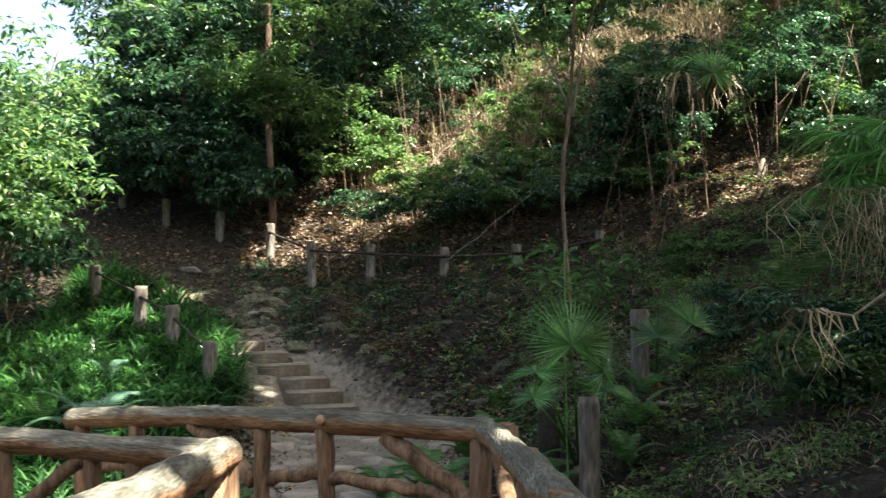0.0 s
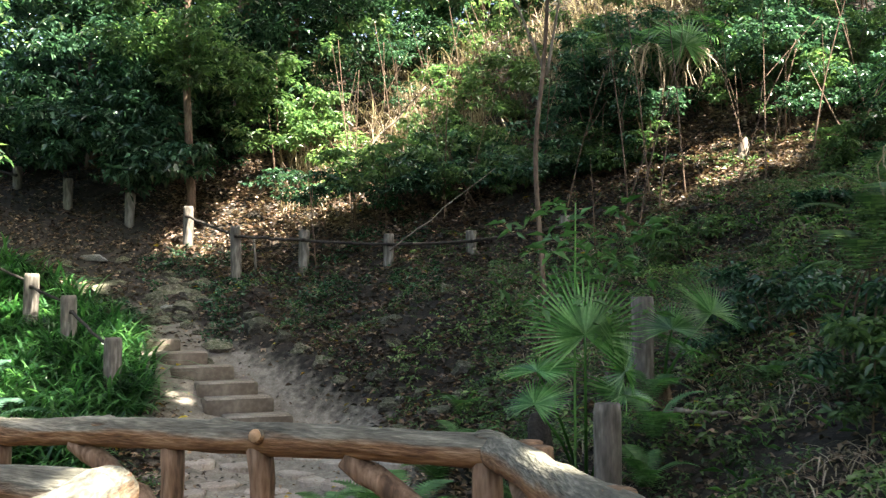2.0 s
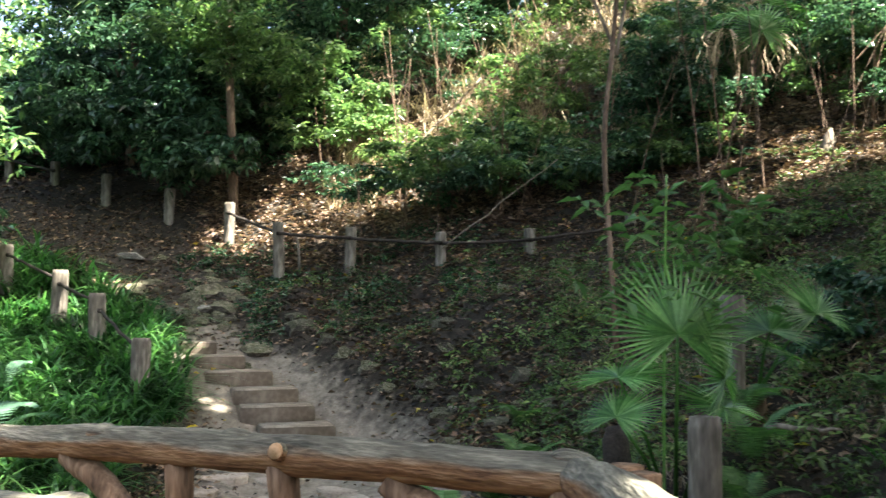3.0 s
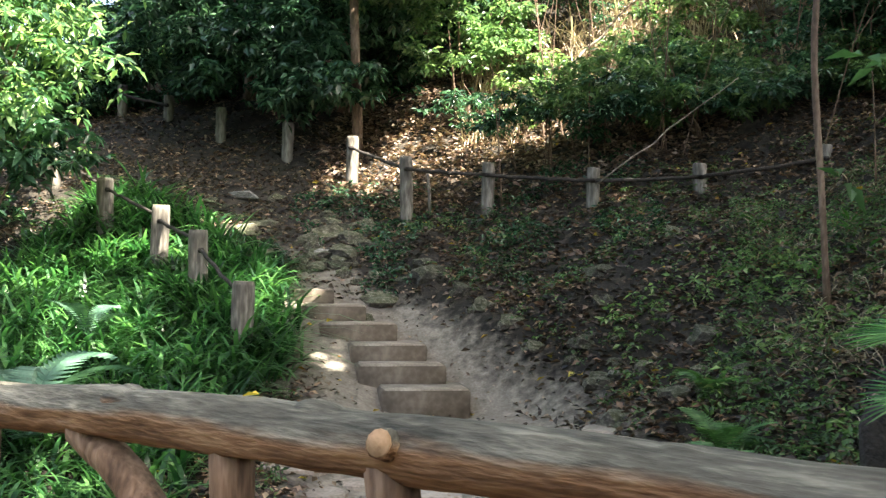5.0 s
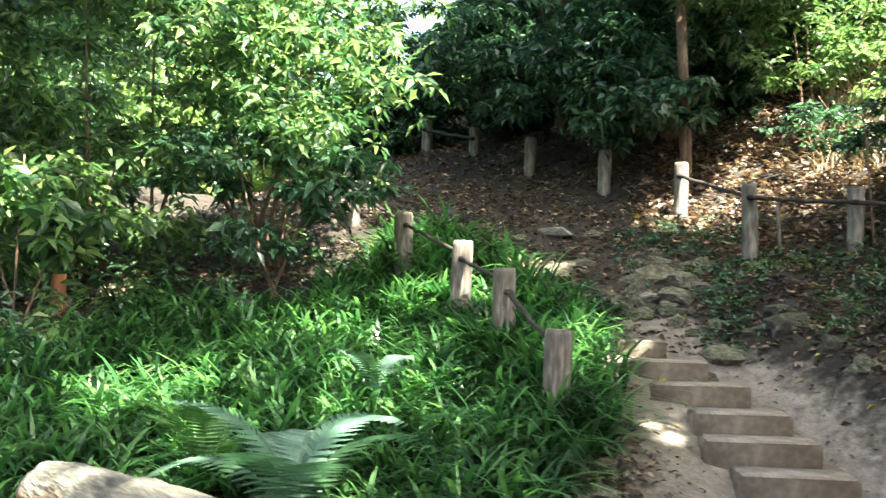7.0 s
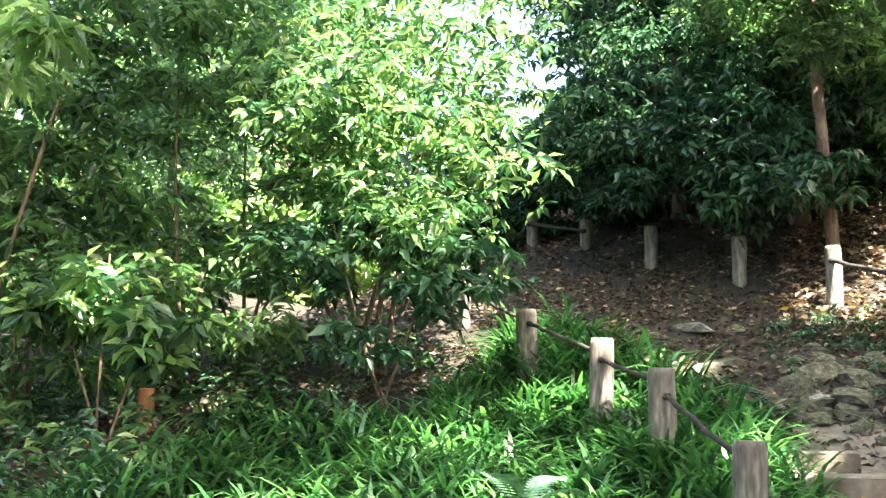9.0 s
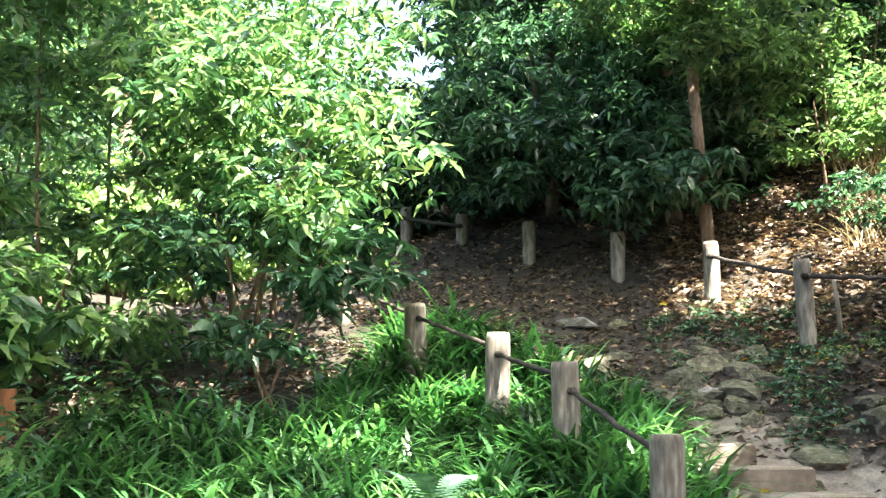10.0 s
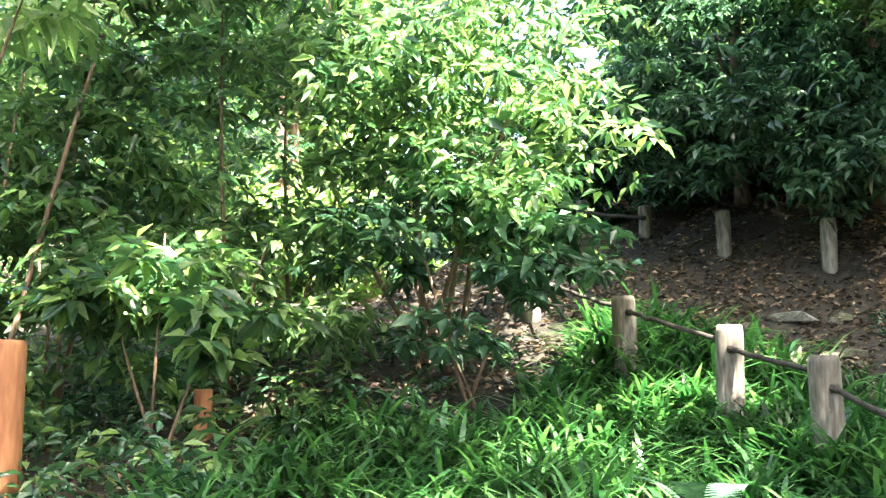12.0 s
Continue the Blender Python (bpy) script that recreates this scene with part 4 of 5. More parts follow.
litter("fallen_leaves", M_LITTER, 150000, 31, lambda x, y, r: ((way_off(x, y) > r.uniform(0.5, 1.05, len(x))) | ((y > 12.9) & (r.uniform(0, 1, len(x)) < 0.75))) & ~((x < -2.4) & (y < 13) & (x > -5.4)) & (patchy(x, y, 1.7, 33) + r.normal(0, 0.22, len(x)) > np.where((x > -1.2) & (y < 14.6) & (x < 1.5), -0.15, -0.3)), 0.06, "brown fallen leaves strewn over the bank and slope")
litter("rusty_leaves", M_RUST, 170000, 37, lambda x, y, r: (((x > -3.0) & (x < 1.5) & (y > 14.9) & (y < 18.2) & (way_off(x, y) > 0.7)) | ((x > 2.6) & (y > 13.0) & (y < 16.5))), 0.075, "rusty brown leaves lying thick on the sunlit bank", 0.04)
litter("shaded_leaves", M_LITTER_SHADE, 150000, 36, lambda x, y, r: (x > -2.2) & (x < 4.5) & (y > 8.5) & (y < 15.0) & (way_off(x, y) > r.uniform(0.8, 1.1, len(x))) & (patchy(x, y, 2.3, 37) + r.normal(0, 0.2, len(x)) > -0.3), 0.065, "leaf litter covering the bank, the bank's shade put into its dark colour", 0.035)
litter("path_leaves", M_LITTER, 34000, 32, lambda x, y, r: (way_off(x, y) < 1.0) & (r.uniform(0, 1, len(x)) < 0.55), 0.042, "small dry leaves scattered on the path")
litter("yellow_leaves", M_YELLOW, 1100, 33, lambda x, y, r: (x > -3) & (y < 16), 0.07, "scattered yellow and orange fallen leaves", 0.035)


def undergrowth(name, mat, n, seed, test, size, label, up=0.16, slim=0.42):
    r = np.random.default_rng(seed)
    x, y = r.uniform(-3, 7, n), r.uniform(4.2, 15.5, n)
    k = test(x, y, r)
    x, y = x[k], y[k]
    p = np.stack([x, y, rough_height(x, y) + up * r.uniform(0.2, 1, len(x))], 1)
    v, t = sprays(r, p, 4, size, size * slim, 0.15 if slim > 0.1 else -0.6)
    tagged(place(name, tri_mesh(name, v, t, mat)), label, "plants", "", "stuff")


undergrowth("ground_plants", M_MID, 34000, 41, lambda x, y, r: (x > 0.2 + 0.22 * (y - 9)) & (y < 13.0) & (patchy(x, y, 1.1, 3) + 0.5 * patchy(x, y, 4, 6) > -0.05) & (way_off(x, y) > 1.2), 0.042, "low leafy plants covering the slope")
undergrowth("pale_ground_plants", M_LIGHT, 17000, 42, lambda x, y, r: (x > 0.0) & (patchy(x, y, 1.3, 8) > 0.12) & (way_off(x, y) > 1.2) & (y < 12), 0.06, "paler low plants among the leaf litter")
undergrowth("bank_plants", M_MID, 22000, 43, lambda x, y, r: (patchy(x, y, 1.6, 14) + 0.5 * patchy(x, y, 5, 15) > -0.05) & (way_off(x, y) > 0.95) & (y > 9) & (y < 14.6) & (x > -2.5), 0.042, "small dark plants on the bank beside the path", 0.1)
undergrowth("verge_plants", M_DARK, 40000, 46, lambda x, y, r: (patchy(x, y, 1.9, 24) + 0.6 * patchy(x, y, 6, 25) > 0.02) & (way_off(x, y) > 0.25) & (y > 13.0) & (y < 15.4) & (x < 0.6), 0.055, "small plants and moss along the upper path", 0.09)
undergrowth("strap_plants", M_PALM, 900, 44, lambda x, y, r: (x > 1.2) & (patchy(x, y, 0.9, 21) > 0.05) & (y < 13), 0.14, "tufts of narrow strap-like leaves on the slope", 0.08, 0.07)


rd = np.random.default_rng(45)
dx, dy = rd.uniform(1.0, 6.5, 14000), rd.uniform(6.2, 13.5, 14000)
keep = patchy(dx, dy, 1.0, 51) > -0.05
dx, dy = dx[keep], dy[keep]
v, tr = blades(rd, dx, dy, rough_height(dx, dy), rd.uniform(0.08, 0.26, len(dx)), rd.uniform(0.005, 0.011, len(dx)), rd.uniform(0.9, 1.9, len(dx)))
tagged(place("dry_stalks", tri_mesh("dry_stalks", v, tr, M_DEAD)), "dry straw-coloured stalks lying on the slope", "stalks", "", "stuff")


rd = np.random.default_rng(47)
dx, dy = rd.uniform(-1.4, 7.0, 9000), rd.uniform(16.0, 19.6, 9000)
keep = (patchy(dx, dy, 1.2, 53) > -0.1) & (dx + 1.2 > (15.8 - dy) * 0.9)
dx, dy = dx[keep], dy[keep]
v, tr = blades(rd, dx, dy, rough_height(dx, dy) - 0.02, rd.uniform(0.25, 0.75, len(dx)), rd.uniform(0.008, 0.02, len(dx)), rd.uniform(0.2, 1.3, len(dx)))
tagged(place("dry_canes", tri_mesh("dry_canes", v, tr, M_DEAD)), "pale dry canes leaning on the sunlit slope", "stalks", "", "stuff")


def thicket_floor(name, mat, n, seed, size, label):
    r = np.random.default_rng(seed)
    x, y = r.uniform(-9.5, -5.0, n), r.uniform(9.2, 14.0, n)
    k = (x < -5.2 - 0.2 * r.uniform(0, 1, n)) & (patchy(x, y, 1.2, seed) > -0.1)
    x, y = x[k], y[k]
    p = np.stack([x, y, rough_height(x, y) + 0.3 * r.uniform(0.1, 1, len(x))], 1)
    v, t = sprays(r, p, 5, size, size * 0.36, 0.15)
    tagged(place(name, tri_mesh(name, v, t, mat)), label, "plants", "", "stuff")


thicket_floor("thicket_plants", M_DARK, 1500, 71, 0.09, "dim low plants under the bushes")
thicket_floor("thicket_seedlings", M_BUSH, 700, 72, 0.12, "pale seedlings under the bushes")


rr = np.random.default_rng(91)
v, tr = leaves(np.array([on_front(1.52, 0.612)]), np.array([(-0.8, 0.5, 0.05)]), np.array([0.06]), np.array([0.022]), rr, 0.05, True)
tagged(place("fallen_leaf", tri_mesh("fallen_leaf", v, tr, M_YELLOW)), "single yellow leaf lying on the log handrail", "leaf")


# ---- ferns and palms ----
def frond(length, width, n, bend):
    """A fern frond along +x that arches over, with leaflets on both sides."""
    V, T, k = [], [], 0
    for i in range(n):
        s = (i + 1.0) / (n + 0.5)
        x, z = length * (s - 0.25 * bend * s * s), length * (0.55 * bend * s - 0.75 * bend * s * s)
        w = width * math.sin(math.pi * min(1, 0.12 + 0.9 * s)) ** 0.8 + 0.006
        for sd in (-1, 1):
            b = length / n * 0.38
            V += [(x - b, 0, z), (x + b, 0, z), (x + w * 0.35 + b * 0.3, sd * w, z - w * 0.25), (x + w * 0.2 - b * 0.6, sd * w * 0.6, z - w * 0.1)]
            T += [(k, k + 1, k + 2), (k, k + 2, k + 3)] if sd > 0 else [(k, k + 2, k + 1), (k, k + 3, k + 2)]
            k += 4
    return np.array(V), np.array(T)


def fern(x, y, z, count, length, mat, seed, label, width=0.085):
    r = np.random.default_rng(seed)
    t = thing("fern", (x, y, z), label, "fern", "ferns by the path")
    for i in range(count):
        v, tr = frond(length * r.uniform(0.75, 1.1), width, 24, r.uniform(0.7, 1.25))
        a = 2 * math.pi * i / count + r.normal(0, 0.3)
        m = np.array(pose(0, 0, 0, 0, -r.uniform(22, 58), 0).to_3x3())
        q = np.array(pose(0, 0, 0, 0, 0, math.degrees(a)).to_3x3())
        place("frond", tri_mesh("frond", v @ m.T @ q.T, tr, mat), t)
    return t


for i, (x, y, dz, c, L, mat, w) in enumerate(((-3.5, 11.05, 0.1, 4, 0.55, M_FERN_BLUE, 0.1), (-3.15, 9.55, 0.1, 8, 0.95, M_FERN_BLUE, 0.16), (-3.7, 9.7, 0.1, 6, 0.6, M_FERN, 0.11), (-0.12, 7.9, 0.08, 11, 0.72, M_FERN, 0.12), (-0.5, 8.4, 0.02, 9, 0.5, M_FERN, 0.09), (0.2, 8.7, 0.02, 9, 0.5, M_FERN, 0.09), (0.45, 9.4, 0.03, 8, 0.45, M_FERN, 0.09),
                                              (-0.35, 7.6, 0.03, 8, 0.45, M_FERN, 0.08), (0.6, 7.7, 0.1, 7, 0.55, M_FERN, 0.09), (0.72, 7.35, 0.28, 9, 0.5, M_FERN, 0.08), (1.3, 7.6, 0.3, 8, 0.45, M_FERN, 0.08), (1.45, 7.9, 0.1, 8, 0.5, M_FERN, 0.08), (1.6, 8.55, 0.2, 9, 0.5, M_FERN, 0.08), (2.3, 8.3, 0.05, 7, 0.4, M_FERN, 0.07), (-1.7, 8.6, 0.05, 7, 0.5, M_FERN, 0.08), (0.5, 10.2, 0.03, 7, 0.4, M_FERN, 0.07))):
    fern(x, y, ground_z(x, y) + min(dz, 0.1), c, L, mat, 500 + i, "arching feathery fern with pale bluish fronds" if mat is M_FERN_BLUE else "arching feathery green fern beside the path", w)


def fan(radius, n, spread, droop, rng, fold=0.02):
    """A fan leaf: long narrow segments out of one hub, joined near it."""
    V, T, k = [], [], 0
    for i in range(n):
        a = math.radians(spread) * (i / (n - 1) - 0.5)
        L = radius * (0.82 + 0.18 * math.cos(a)) * rng.uniform(0.93, 1.05)
        da = math.radians(spread) / n * 0.5
        hang = droop * rng.uniform(0.6, 1.4)
        pts = []
        for s, w in ((0.0, 0.15), (0.32, 0.85), (0.68, 0.6), (1.0, 0.04)):
            r = L * s
            half = 0.46 * radius * math.tan(da) * w
            z = -hang * L * s ** 3
            for q in (-1, 0, 1):
                pts.append((r * math.cos(a) - q * half * math.sin(a), r * math.sin(a) + q * half * math.cos(a), z + (fold * radius if q else 0) * w))
        V += pts
        for j in range(3):
            o = k + 3 * j
            for q in (0, 1):
                T += [(o + q, o + q + 1, o + q + 4), (o + q, o + q + 4, o + q + 3)]
        k += 12
    return np.array(V), np.array(T)


def palm_leaf(parent, foot, hub, facing, radius, seed, mat=M_PALM, n=46, spread=310, droop=0.25, tilt=-20, stalk=M_PALM, lean=None):
    r = np.random.default_rng(seed)
    foot, hub = Vector(foot), Vector(hub)
    mid = (foot + hub) / 2 + Vector((0, 0, 0.06))
    leaf = part("leaf_stalk", tube([foot, mid, hub], [0.011, 0.008, 0.006], 6, 0.05, seed), stalk, parent)
    v, t = fan(radius, n, spread, droop, r)
    m = pose(0, 0, 0, 0, -tilt, facing) if lean is None else pose(0, 0, 0, lean, 0, facing) @ pose(0, 0, 0, 0, 0, 90)
    q = np.array(m.to_3x3())
    place("fan_blade", tri_mesh("fan_blade", v @ q.T + np.array(hub), t, mat), leaf)


def small_palm(x, y, specs, seed, label, spread=310, droop=0.25):
    z = ground_z(x, y)
    t = thing("fan_palm", (0, 0, 0), label, "palm", "fan palms on the slope")
    part("stem", tube([(x, y, z - 0.1), (x, y, z + 0.12), (x, y, z + 0.25)], [0.05, 0.055, 0.03], 10, 0.3, seed), M_BARK, t)
    for i, (hx, hy, hz, face, rad, tilt) in enumerate(specs):
        palm_leaf(t, (x, y, z + 0.2), (hx, hy, hz), face, rad, seed + i, lean=tilt, spread=spread, droop=droop)
    return t


small_palm(0.95, 7.5, ((0.855, 7.06, 0.935, 4, 0.41, 74), (0.63, 7.2, 0.74, -38, 0.3, 18), (1.08, 7.15, 0.74, 58, 0.36, 84), (0.6, 7.1, 0.58, -45, 0.26, 40), (1.12, 7.3, 0.6, 40, 0.3, 25)), 600,
           "young fan palm with spiky green leaves beside a grey post", 265, 0.08)
small_palm(1.75, 8.75, ((1.72, 8.45, 0.9, -20, 0.34, 40), (2.0, 8.5, 1.0, 30, 0.38, 55), (1.9, 8.6, 0.75, 60, 0.3, 30)), 620, "small fan palm on the leafy slope", 240, 0.1)
small_palm(3.9, 15.7, ((3.7, 15.3, 4.55, -20, 0.6, 25), (4.3, 15.3, 4.5, 30, 0.6, 20), (3.2, 15.5, 4.4, -60, 0.55, 35), (3.9, 15.1, 4.3, 0, 0.55, 70), (4.6, 15.6, 4.7, 60, 0.55, 30)), 640, "tall fan palm high on the hillside")


def hanging(parent, hub, n, length, spread, seed, thick=0.006):
    """Withered segments of a palm leaf that hang down in curls."""
    r = np.random.default_rng(seed)
    V, T, k = [], [], 0
    for i in range(n):
        a = r.uniform(0, 2 * math.pi)
        L = length * r.uniform(0.55, 1.15)
        reach = spread * r.uniform(0.3, 1.0)
        curl = r.normal(0, 0.05, 2)
        for j in range(8):
            s = j / 7
            x = hub[0] + math.cos(a) * reach * math.sin(min(1, s * 1.6) * math.pi / 2) + curl[0] * math.sin(s * 9 + i)
            y = hub[1] + math.sin(a) * reach * math.sin(min(1, s * 1.6) * math.pi / 2) + curl[1] * math.sin(s * 7 + i)
            z = hub[2] + 0.10 * length * math.sin(min(1, s * 2.4) * math.pi) - L * s ** 1.5
            w = thick * (1.15 - s)
            V += [(x - w, y, z), (x + w, y + w, z)]
            if j:
                T += [(k - 2, k - 1, k + 1), (k - 2, k + 1, k)]
            k += 2
    place("dead_leaf", tri_mesh("dead_leaf", V, T, M_DEAD), parent, "withered straw-coloured palm leaf hanging in strands")


t = thing("fan_palm", (0, 0, 0), "old fan palm with a skirt of withered hanging leaves", "palm")
zb = ground_z(2.75, 5.9)
part("trunk", tube([(2.75, 5.9, zb - 0.1), (2.75, 5.9, zb + 0.6), (2.74, 5.9, 1.2), (2.72, 5.9, 1.75)], [0.10, 0.10, 0.11, 0.08], 14, 0.35, 71), M_BARK, t, "shaggy brown fibrous trunk")
for i, (hx, hy, hz, face, rad, tilt) in enumerate(((2.45, 5.75, 2.05, 200, 0.45, 5), (2.65, 5.5, 2.25, 240, 0.5, 20), (3.0, 5.4, 2.2, 280, 0.5, 10), (2.45, 6.2, 2.2, 160, 0.5, 15), (2.7, 6.4, 2.3, 110, 0.5, 25), (3.3, 5.9, 2.3, 0, 0.5, 10), (2.35, 6.0, 1.95, 185, 0.4, -10))):
    palm_leaf(t, (2.73, 5.9, 1.7), (hx, hy, hz), face, rad, 650 + i, tilt=tilt, droop=0.45)
for i, (hx, hy, hz, n, L, sp) in enumerate(((2.05, 5.7, 1.86, 12, 0.42, 0.3), (2.3, 5.75, 1.84, 26, 0.5, 0.3), (2.5, 6.0, 1.78, 34, 0.52, 0.32), (2.62, 5.6, 1.74, 30, 0.5, 0.28))):
    hanging(t, (hx, hy, hz), n, L, sp, 680 + i, 0.0058)
part("dead_stalk", tube([(2.68, 5.75, 1.66), (2.3, 5.4, 1.32), (2.0, 5.15, 1.19), (1.75, 5.0, 1.23)], [0.011, 0.009, 0.007, 0.009], 6, 0.1, 5), M_BARK_PALE, t, "bent dry stalk of a withered leaf")
hanging(t, (1.75, 5.0, 1.215), 13, 0.38, 0.19, 688, 0.008)
hill = bpy.data.objects["fan_palm.002"]
for i, (hx, hy, hz, n, L, sp) in enumerate(((3.5, 15.3, 4.3, 40, 0.75, 0.4), (4.1, 15.3, 4.3, 40, 0.75, 0.4), (3.0, 15.4, 4.25, 26, 0.6, 0.3))):
    hanging(hill, (hx, hy, hz), n, L, sp, 690 + i, 0.011)
rs = np.random.default_rng(61)
for i in range(80):
    x, y = rs.uniform(-1.0, 6.0), rs.uniform(12.4, 18.2)
    if y < 14.7 and x < 1.6:
        continue
    z = ground_z(x, y)
    h = rs.uniform(0.9, 2.8)
    t = thing("bare_sapling", (x, y, z), "thin bare brown sapling on the hillside", "sapling", "bare saplings")
    lx, ly = rs.normal(0, 0.22, 2)
    trunk_part(t, [(0, 0, -0.05), (lx * h * 0.4, ly * 0.5, h * 0.5), (lx * h, ly, h)], rs.uniform(0.006, 0.013), 0.003, M_BARK, 950 + i, "stem")
    trunk_part(t, [(lx * h * 0.4, ly * 0.5, h * 0.5), (lx * h * 0.4 + rs.normal(0, 0.25), ly * 0.5, h * 0.8)], 0.005, 0.002, M_BARK, 990 + i, "twig")
# feathery shrub below the old palm
zb = ground_z(2.5, 7.6)
t = thing("shrub", (0, 0, 0), "feathery dark green shrub with drooping pinnate sprays", "shrub")
rr = np.random.default_rng(75)
for i in range(5):
    hx, hy, hz = 2.3 + 0.16 * i, 7.3 + rr.normal(0, 0.25), 1.25 + 0.16 * i
    trunk_part(t, [(2.5 + 0.03 * i, 7.6, zb - 0.06), ((2.5 + hx) / 2, 7.5, (zb + hz) / 2 + 0.1), (hx, hy, hz)], 0.009, 0.004, M_BARK, 760 + i, "stem")
    for k in range(5):
        v, tr = frond(rr.uniform(0.45, 0.75), 0.1, 22, rr.uniform(0.9, 1.4))
        q = np.array((pose(0, 0, 0, 0, 0, k * 72 + rr.uniform(-25, 25)) @ pose(0, 0, 0, 0, -rr.uniform(5, 40), 0)).to_3x3())
        place("spray", tri_mesh("spray", v @ q.T + np.array((hx, hy, hz)), tr, M_MID), t)
zs = ground_z(0.8, 8.1)
t = thing("tree_stump", (0.8, 8.1, zs), "dark rotten stump among the ferns", "stump")
part("wood", tube([(0, 0, -0.1), (0.01, 0, 0.15), (-0.02, 0, 0.38), (-0.03, 0, 0.44)], [0.08, 0.065, 0.06, 0.03], 12, 0.5, 12), M_ROPE, t)
# leafy seedling in front of the palm
t = thing("seedling", (0, 0, 0), "upright seedling with pairs of glossy green leaves", "shrub")
zb = ground_z(0.85, 7.3)
trunk_part(t, [(0.85, 7.3, zb - 0.05), (0.83, 7.2, 0.9), (0.82, 7.1, 1.62)], 0.008, 0.004, M_PALM, 700, "stem")
rr = np.random.default_rng(701)
pts = np.array([(0.84 + rr.normal(0, 0.2), 7.2 + rr.normal(0, 0.12), z) for z in np.linspace(0.95, 1.62, 64)])
v, tr = sprays(rr, pts, 4, 0.1, 0.034, 0.0)
place("foliage", tri_mesh("foliage", v, tr, M_FERN), t)

# fallen branches and the lit stump on the hillside
for i, (a, b, r) in enumerate((((0.0, 13.0, 1.55), (1.2, 13.4, 2.5), 0.008), ((2.4, 9.4, 0.72), (2.9, 9.0, 0.75), 0.02), ((1.6, 8.2, 0.4), (1.9, 7.9, 0.42), 0.018), ((-0.3, 16.4, 3.0), (0.6, 16.6, 4.0), 0.02))):
    t = thing("fallen_branch", (0, 0, 0), "dry bare fallen branch lying on the slope", "branch", "fallen branches")
    part("stick", tube(line(a, b, 9, 0, 0.012, i), np.linspace(r, r * 0.5, 9), 8, 0.15, i), M_BARK_PALE, t)
zs = ground_z(4.2, 13.9)
t = thing("tree_stump", (4.2, 13.9, zs), "pale sunlit stump standing on the hillside", "stump")
part("wood", tube([(0, 0, -0.1), (0, 0, 0.08), (0.03, 0, 0.2), (0.05, 0, 0.3)], [0.09, 0.06, 0.05, 0.012], 12, 0.9, 9), M_BARK_PALE, t)


# ---- stones ----
def stone_mesh(seed, mat):
    bm = bmesh.new()
    bmesh.ops.create_icosphere(bm, subdivisions=2, radius=1)
    for v in bm.verts:
        v.co *= 1 + 0.55 * noise.noise(v.co * 1.5 + Vector((seed * 7, 0, 0))) + 0.3 * noise.noise(v.co * 3.3 + Vector((0, seed, 0)))
    me = bpy.data.meshes.new("rock")
    bm.to_mesh(me)
    bm.free()
    me.materials.append(mat)
    return me


STONES = [stone_mesh(k, M_ROCK) for k in range(6)]
rs = np.random.default_rng(51)
spots = [(-2.35 + 0.3 * math.cos(k), 13.25 + 0.1 * k, 0.05 + 0.03 * (k % 3)) for k in range(8)]
spots += [(0.3 - 0.24 * k + rs.normal(0, 0.08), 11.2 + 0.28 * k, rs.uniform(0.05, 0.13)) for k in range(9)]
spots += [(-2.0 - 0.62 * q + rs.normal(0.1, 0.45), 13.3 + 0.7 * q + rs.normal(0, 0.25), rs.uniform(0.03, 0.13)) for q in rs.uniform(0, 2.6, 30)]
spots += [(-1.75 - 0.5 * q + rs.normal(0.0, 0.3), 12.9 + 0.62 * q + rs.normal(0, 0.2), rs.uniform(0.07, 0.17)) for q in rs.uniform(0, 2.6, 16)]
spots += [(rs.uniform(-0.2, 1.6), rs.uniform(10.2, 13.0), rs.uniform(0.04, 0.14)) for k in range(18)]
spots += [(rs.uniform(1.4, 3.6), rs.uniform(7.6, 10.5), rs.uniform(0.03, 0.07)) for k in range(14)]
spots += [(-2.12 + rs.normal(0, 0.06), 10.4 + 0.13 * k, rs.uniform(0.05, 0.09)) for k in range(6)]
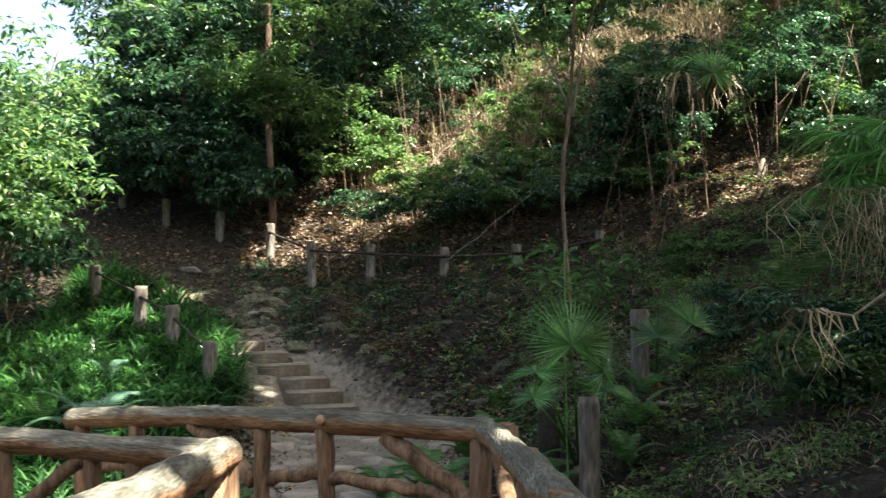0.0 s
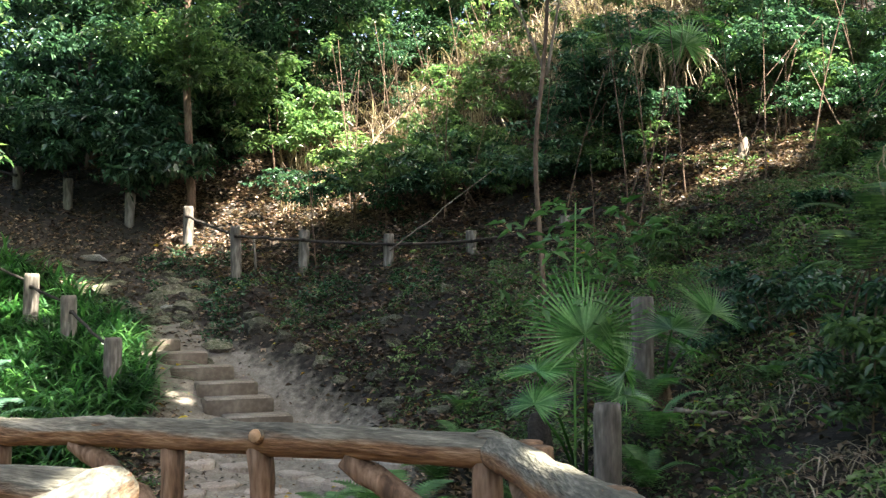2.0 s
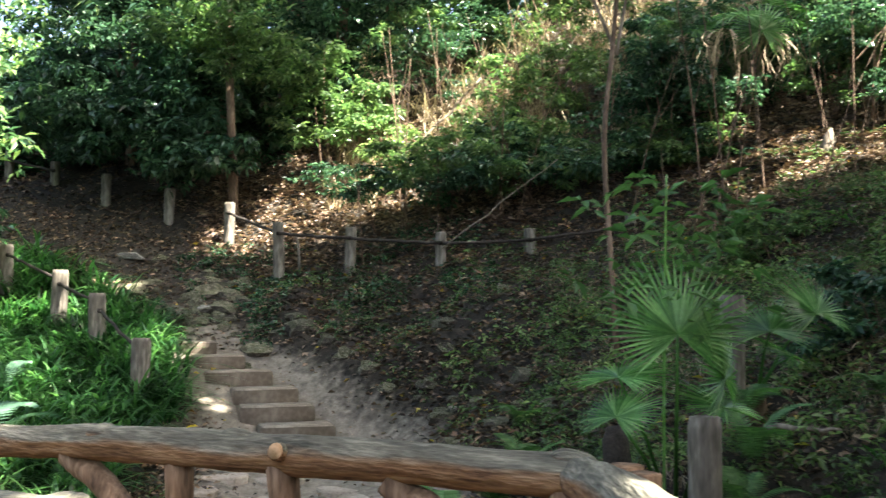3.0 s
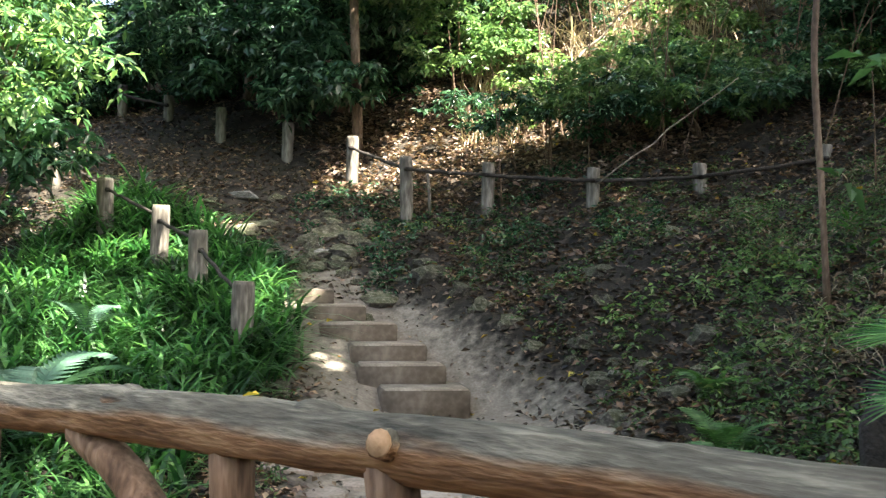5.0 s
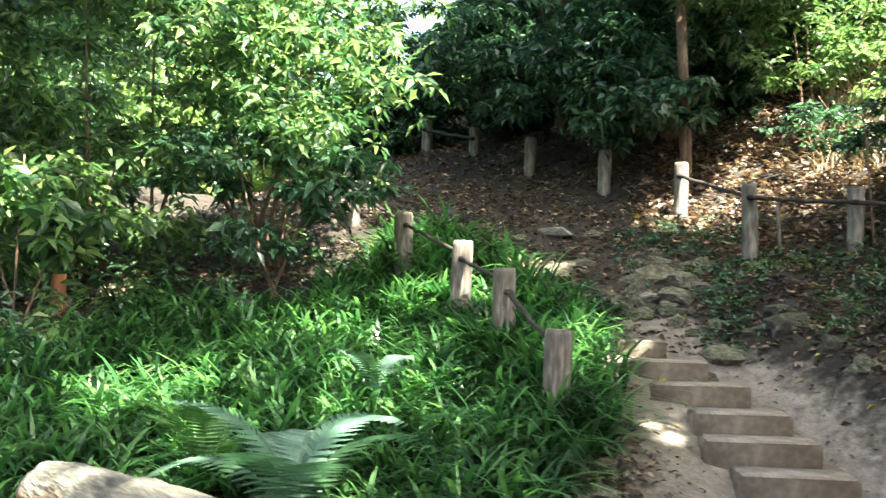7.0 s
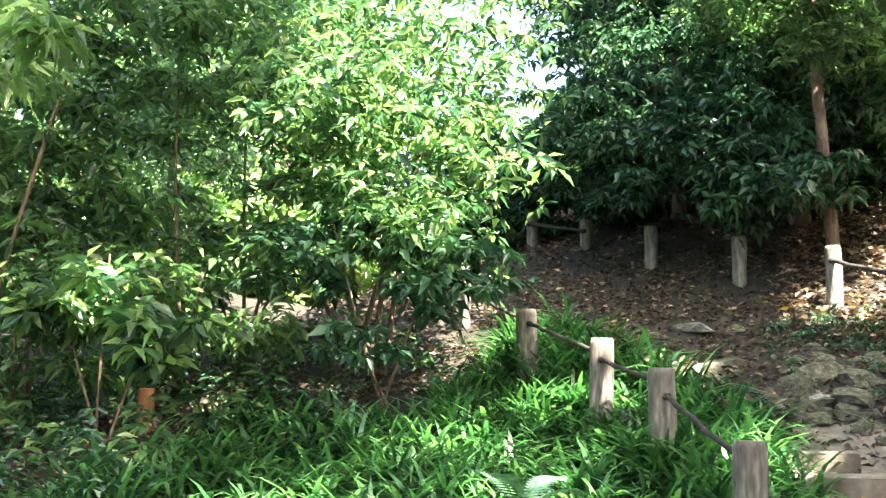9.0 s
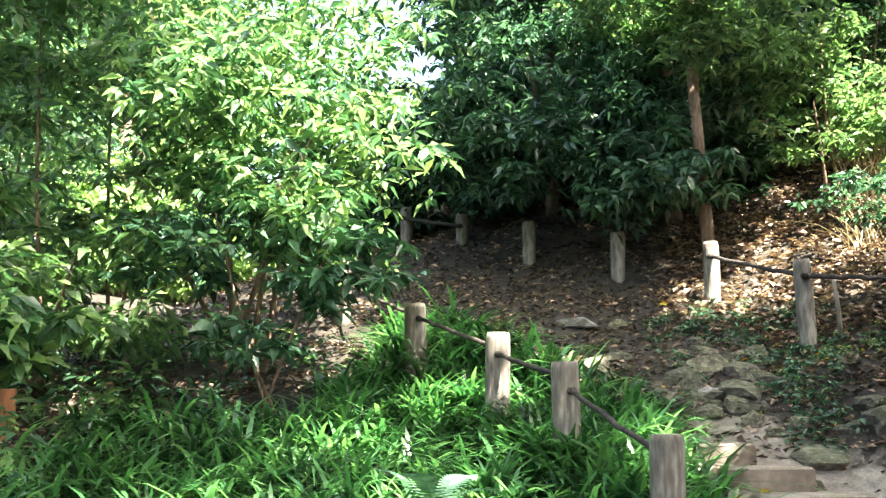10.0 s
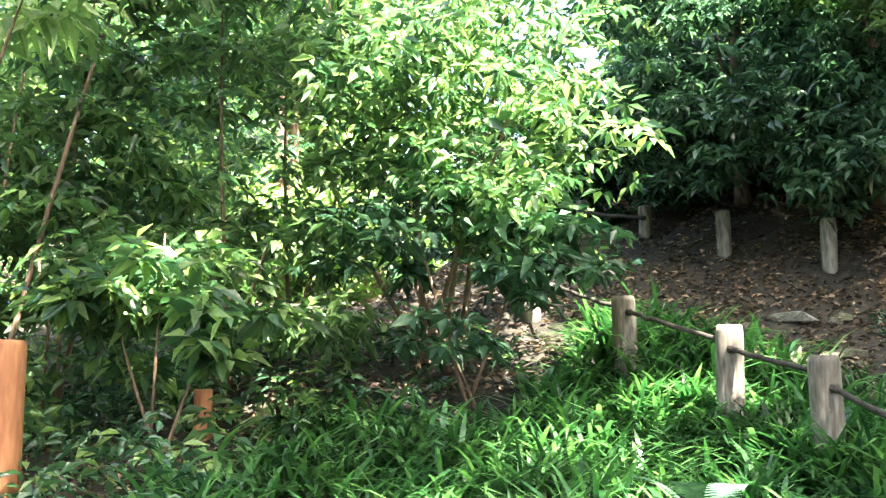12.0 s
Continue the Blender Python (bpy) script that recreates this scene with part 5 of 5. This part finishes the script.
for k, (x, y, s) in enumerate(spots):
    o = new("rock", STONES[k % 6])
    o.matrix_world = pose(x, y, ground_z(x, y) - s * 0.12, 0, 0, k * 73) @ Matrix.Diagonal((s * rs.uniform(0.9, 1.5), s, s * rs.uniform(0.5, 0.9), 1))
    tagged(o, "rough grey-brown rock half sunk in the earth", "rock", "rocks by the path")

PALE = [stone_mesh(k, M_ROCK_PALE) for k in (11, 12, 13)]
for k, (x, y, sx, sy, sz) in enumerate(((-2.45, 13.75, 0.13, 0.1, 0.06), (-2.28, 13.55, 0.09, 0.08, 0.05), (-2.6, 13.95, 0.1, 0.07, 0.05), (-3.63, 15.0, 0.24, 0.1, 0.06), (1.97, 9.07, 0.07, 0.05, 0.06), (2.25, 9.2, 0.06, 0.05, 0.045), (0.05, 11.35, 0.05, 0.04, 0.03))):
    o = new("rock", PALE[k % 3])
    o.matrix_world = pose(x, y, ground_z(x, y), 0, 0, 25 + k * 41) @ Matrix.Diagonal((sx, sy, sz, 1))
    tagged(o, "pale grey rock lying on the dark earth", "rock", "pale rocks")

# flagstones at the foot of the steps
rs = np.random.default_rng(52)
paving = thing("stone_paving", (0, 0, 0), "worn flat stones paving the ground before the steps", "paving", "", "structure")
for i in range(9):
    for j in range(5):
        x, y = -1.8 + j * 0.4 + 0.2 * (i % 2) + rs.normal(0, 0.04), 8.0 + i * 0.34 + rs.normal(0, 0.03)
        if y > 10.6 and (j == 0 or j == 4):
            continue
        bm = bmesh.new()
        n = 9
        turn = rs.uniform(0, 6.3)
        ring = [(0.2 * rs.uniform(0.82, 1.08) * math.cos(turn + k * 6.283 / n), 0.168 * rs.uniform(0.82, 1.08) * math.sin(turn + k * 6.283 / n)) for k in range(n)]
        z = ground_z(x, y) + rs.uniform(0.004, 0.016)
        layers = [[bm.verts.new((x + a * f, y + b * f, z + dz + 0.006 * noise.noise(Vector((a * 9 + i, b * 9 + j, 0))))) for a, b in ring] for f, dz in ((1.02, -0.06), (1.0, -0.012), (0.93, 0.0))]
        for lo, hi in zip(layers, layers[1:]):
            for k in range(n):
                bm.faces.new((lo[k], lo[(k + 1) % n], hi[(k + 1) % n], hi[k]))
        bm.faces.new(layers[-1])
        bm.faces.new(layers[0][::-1])
        part("flagstone", bm, M_FLAG, paving, smooth=False)
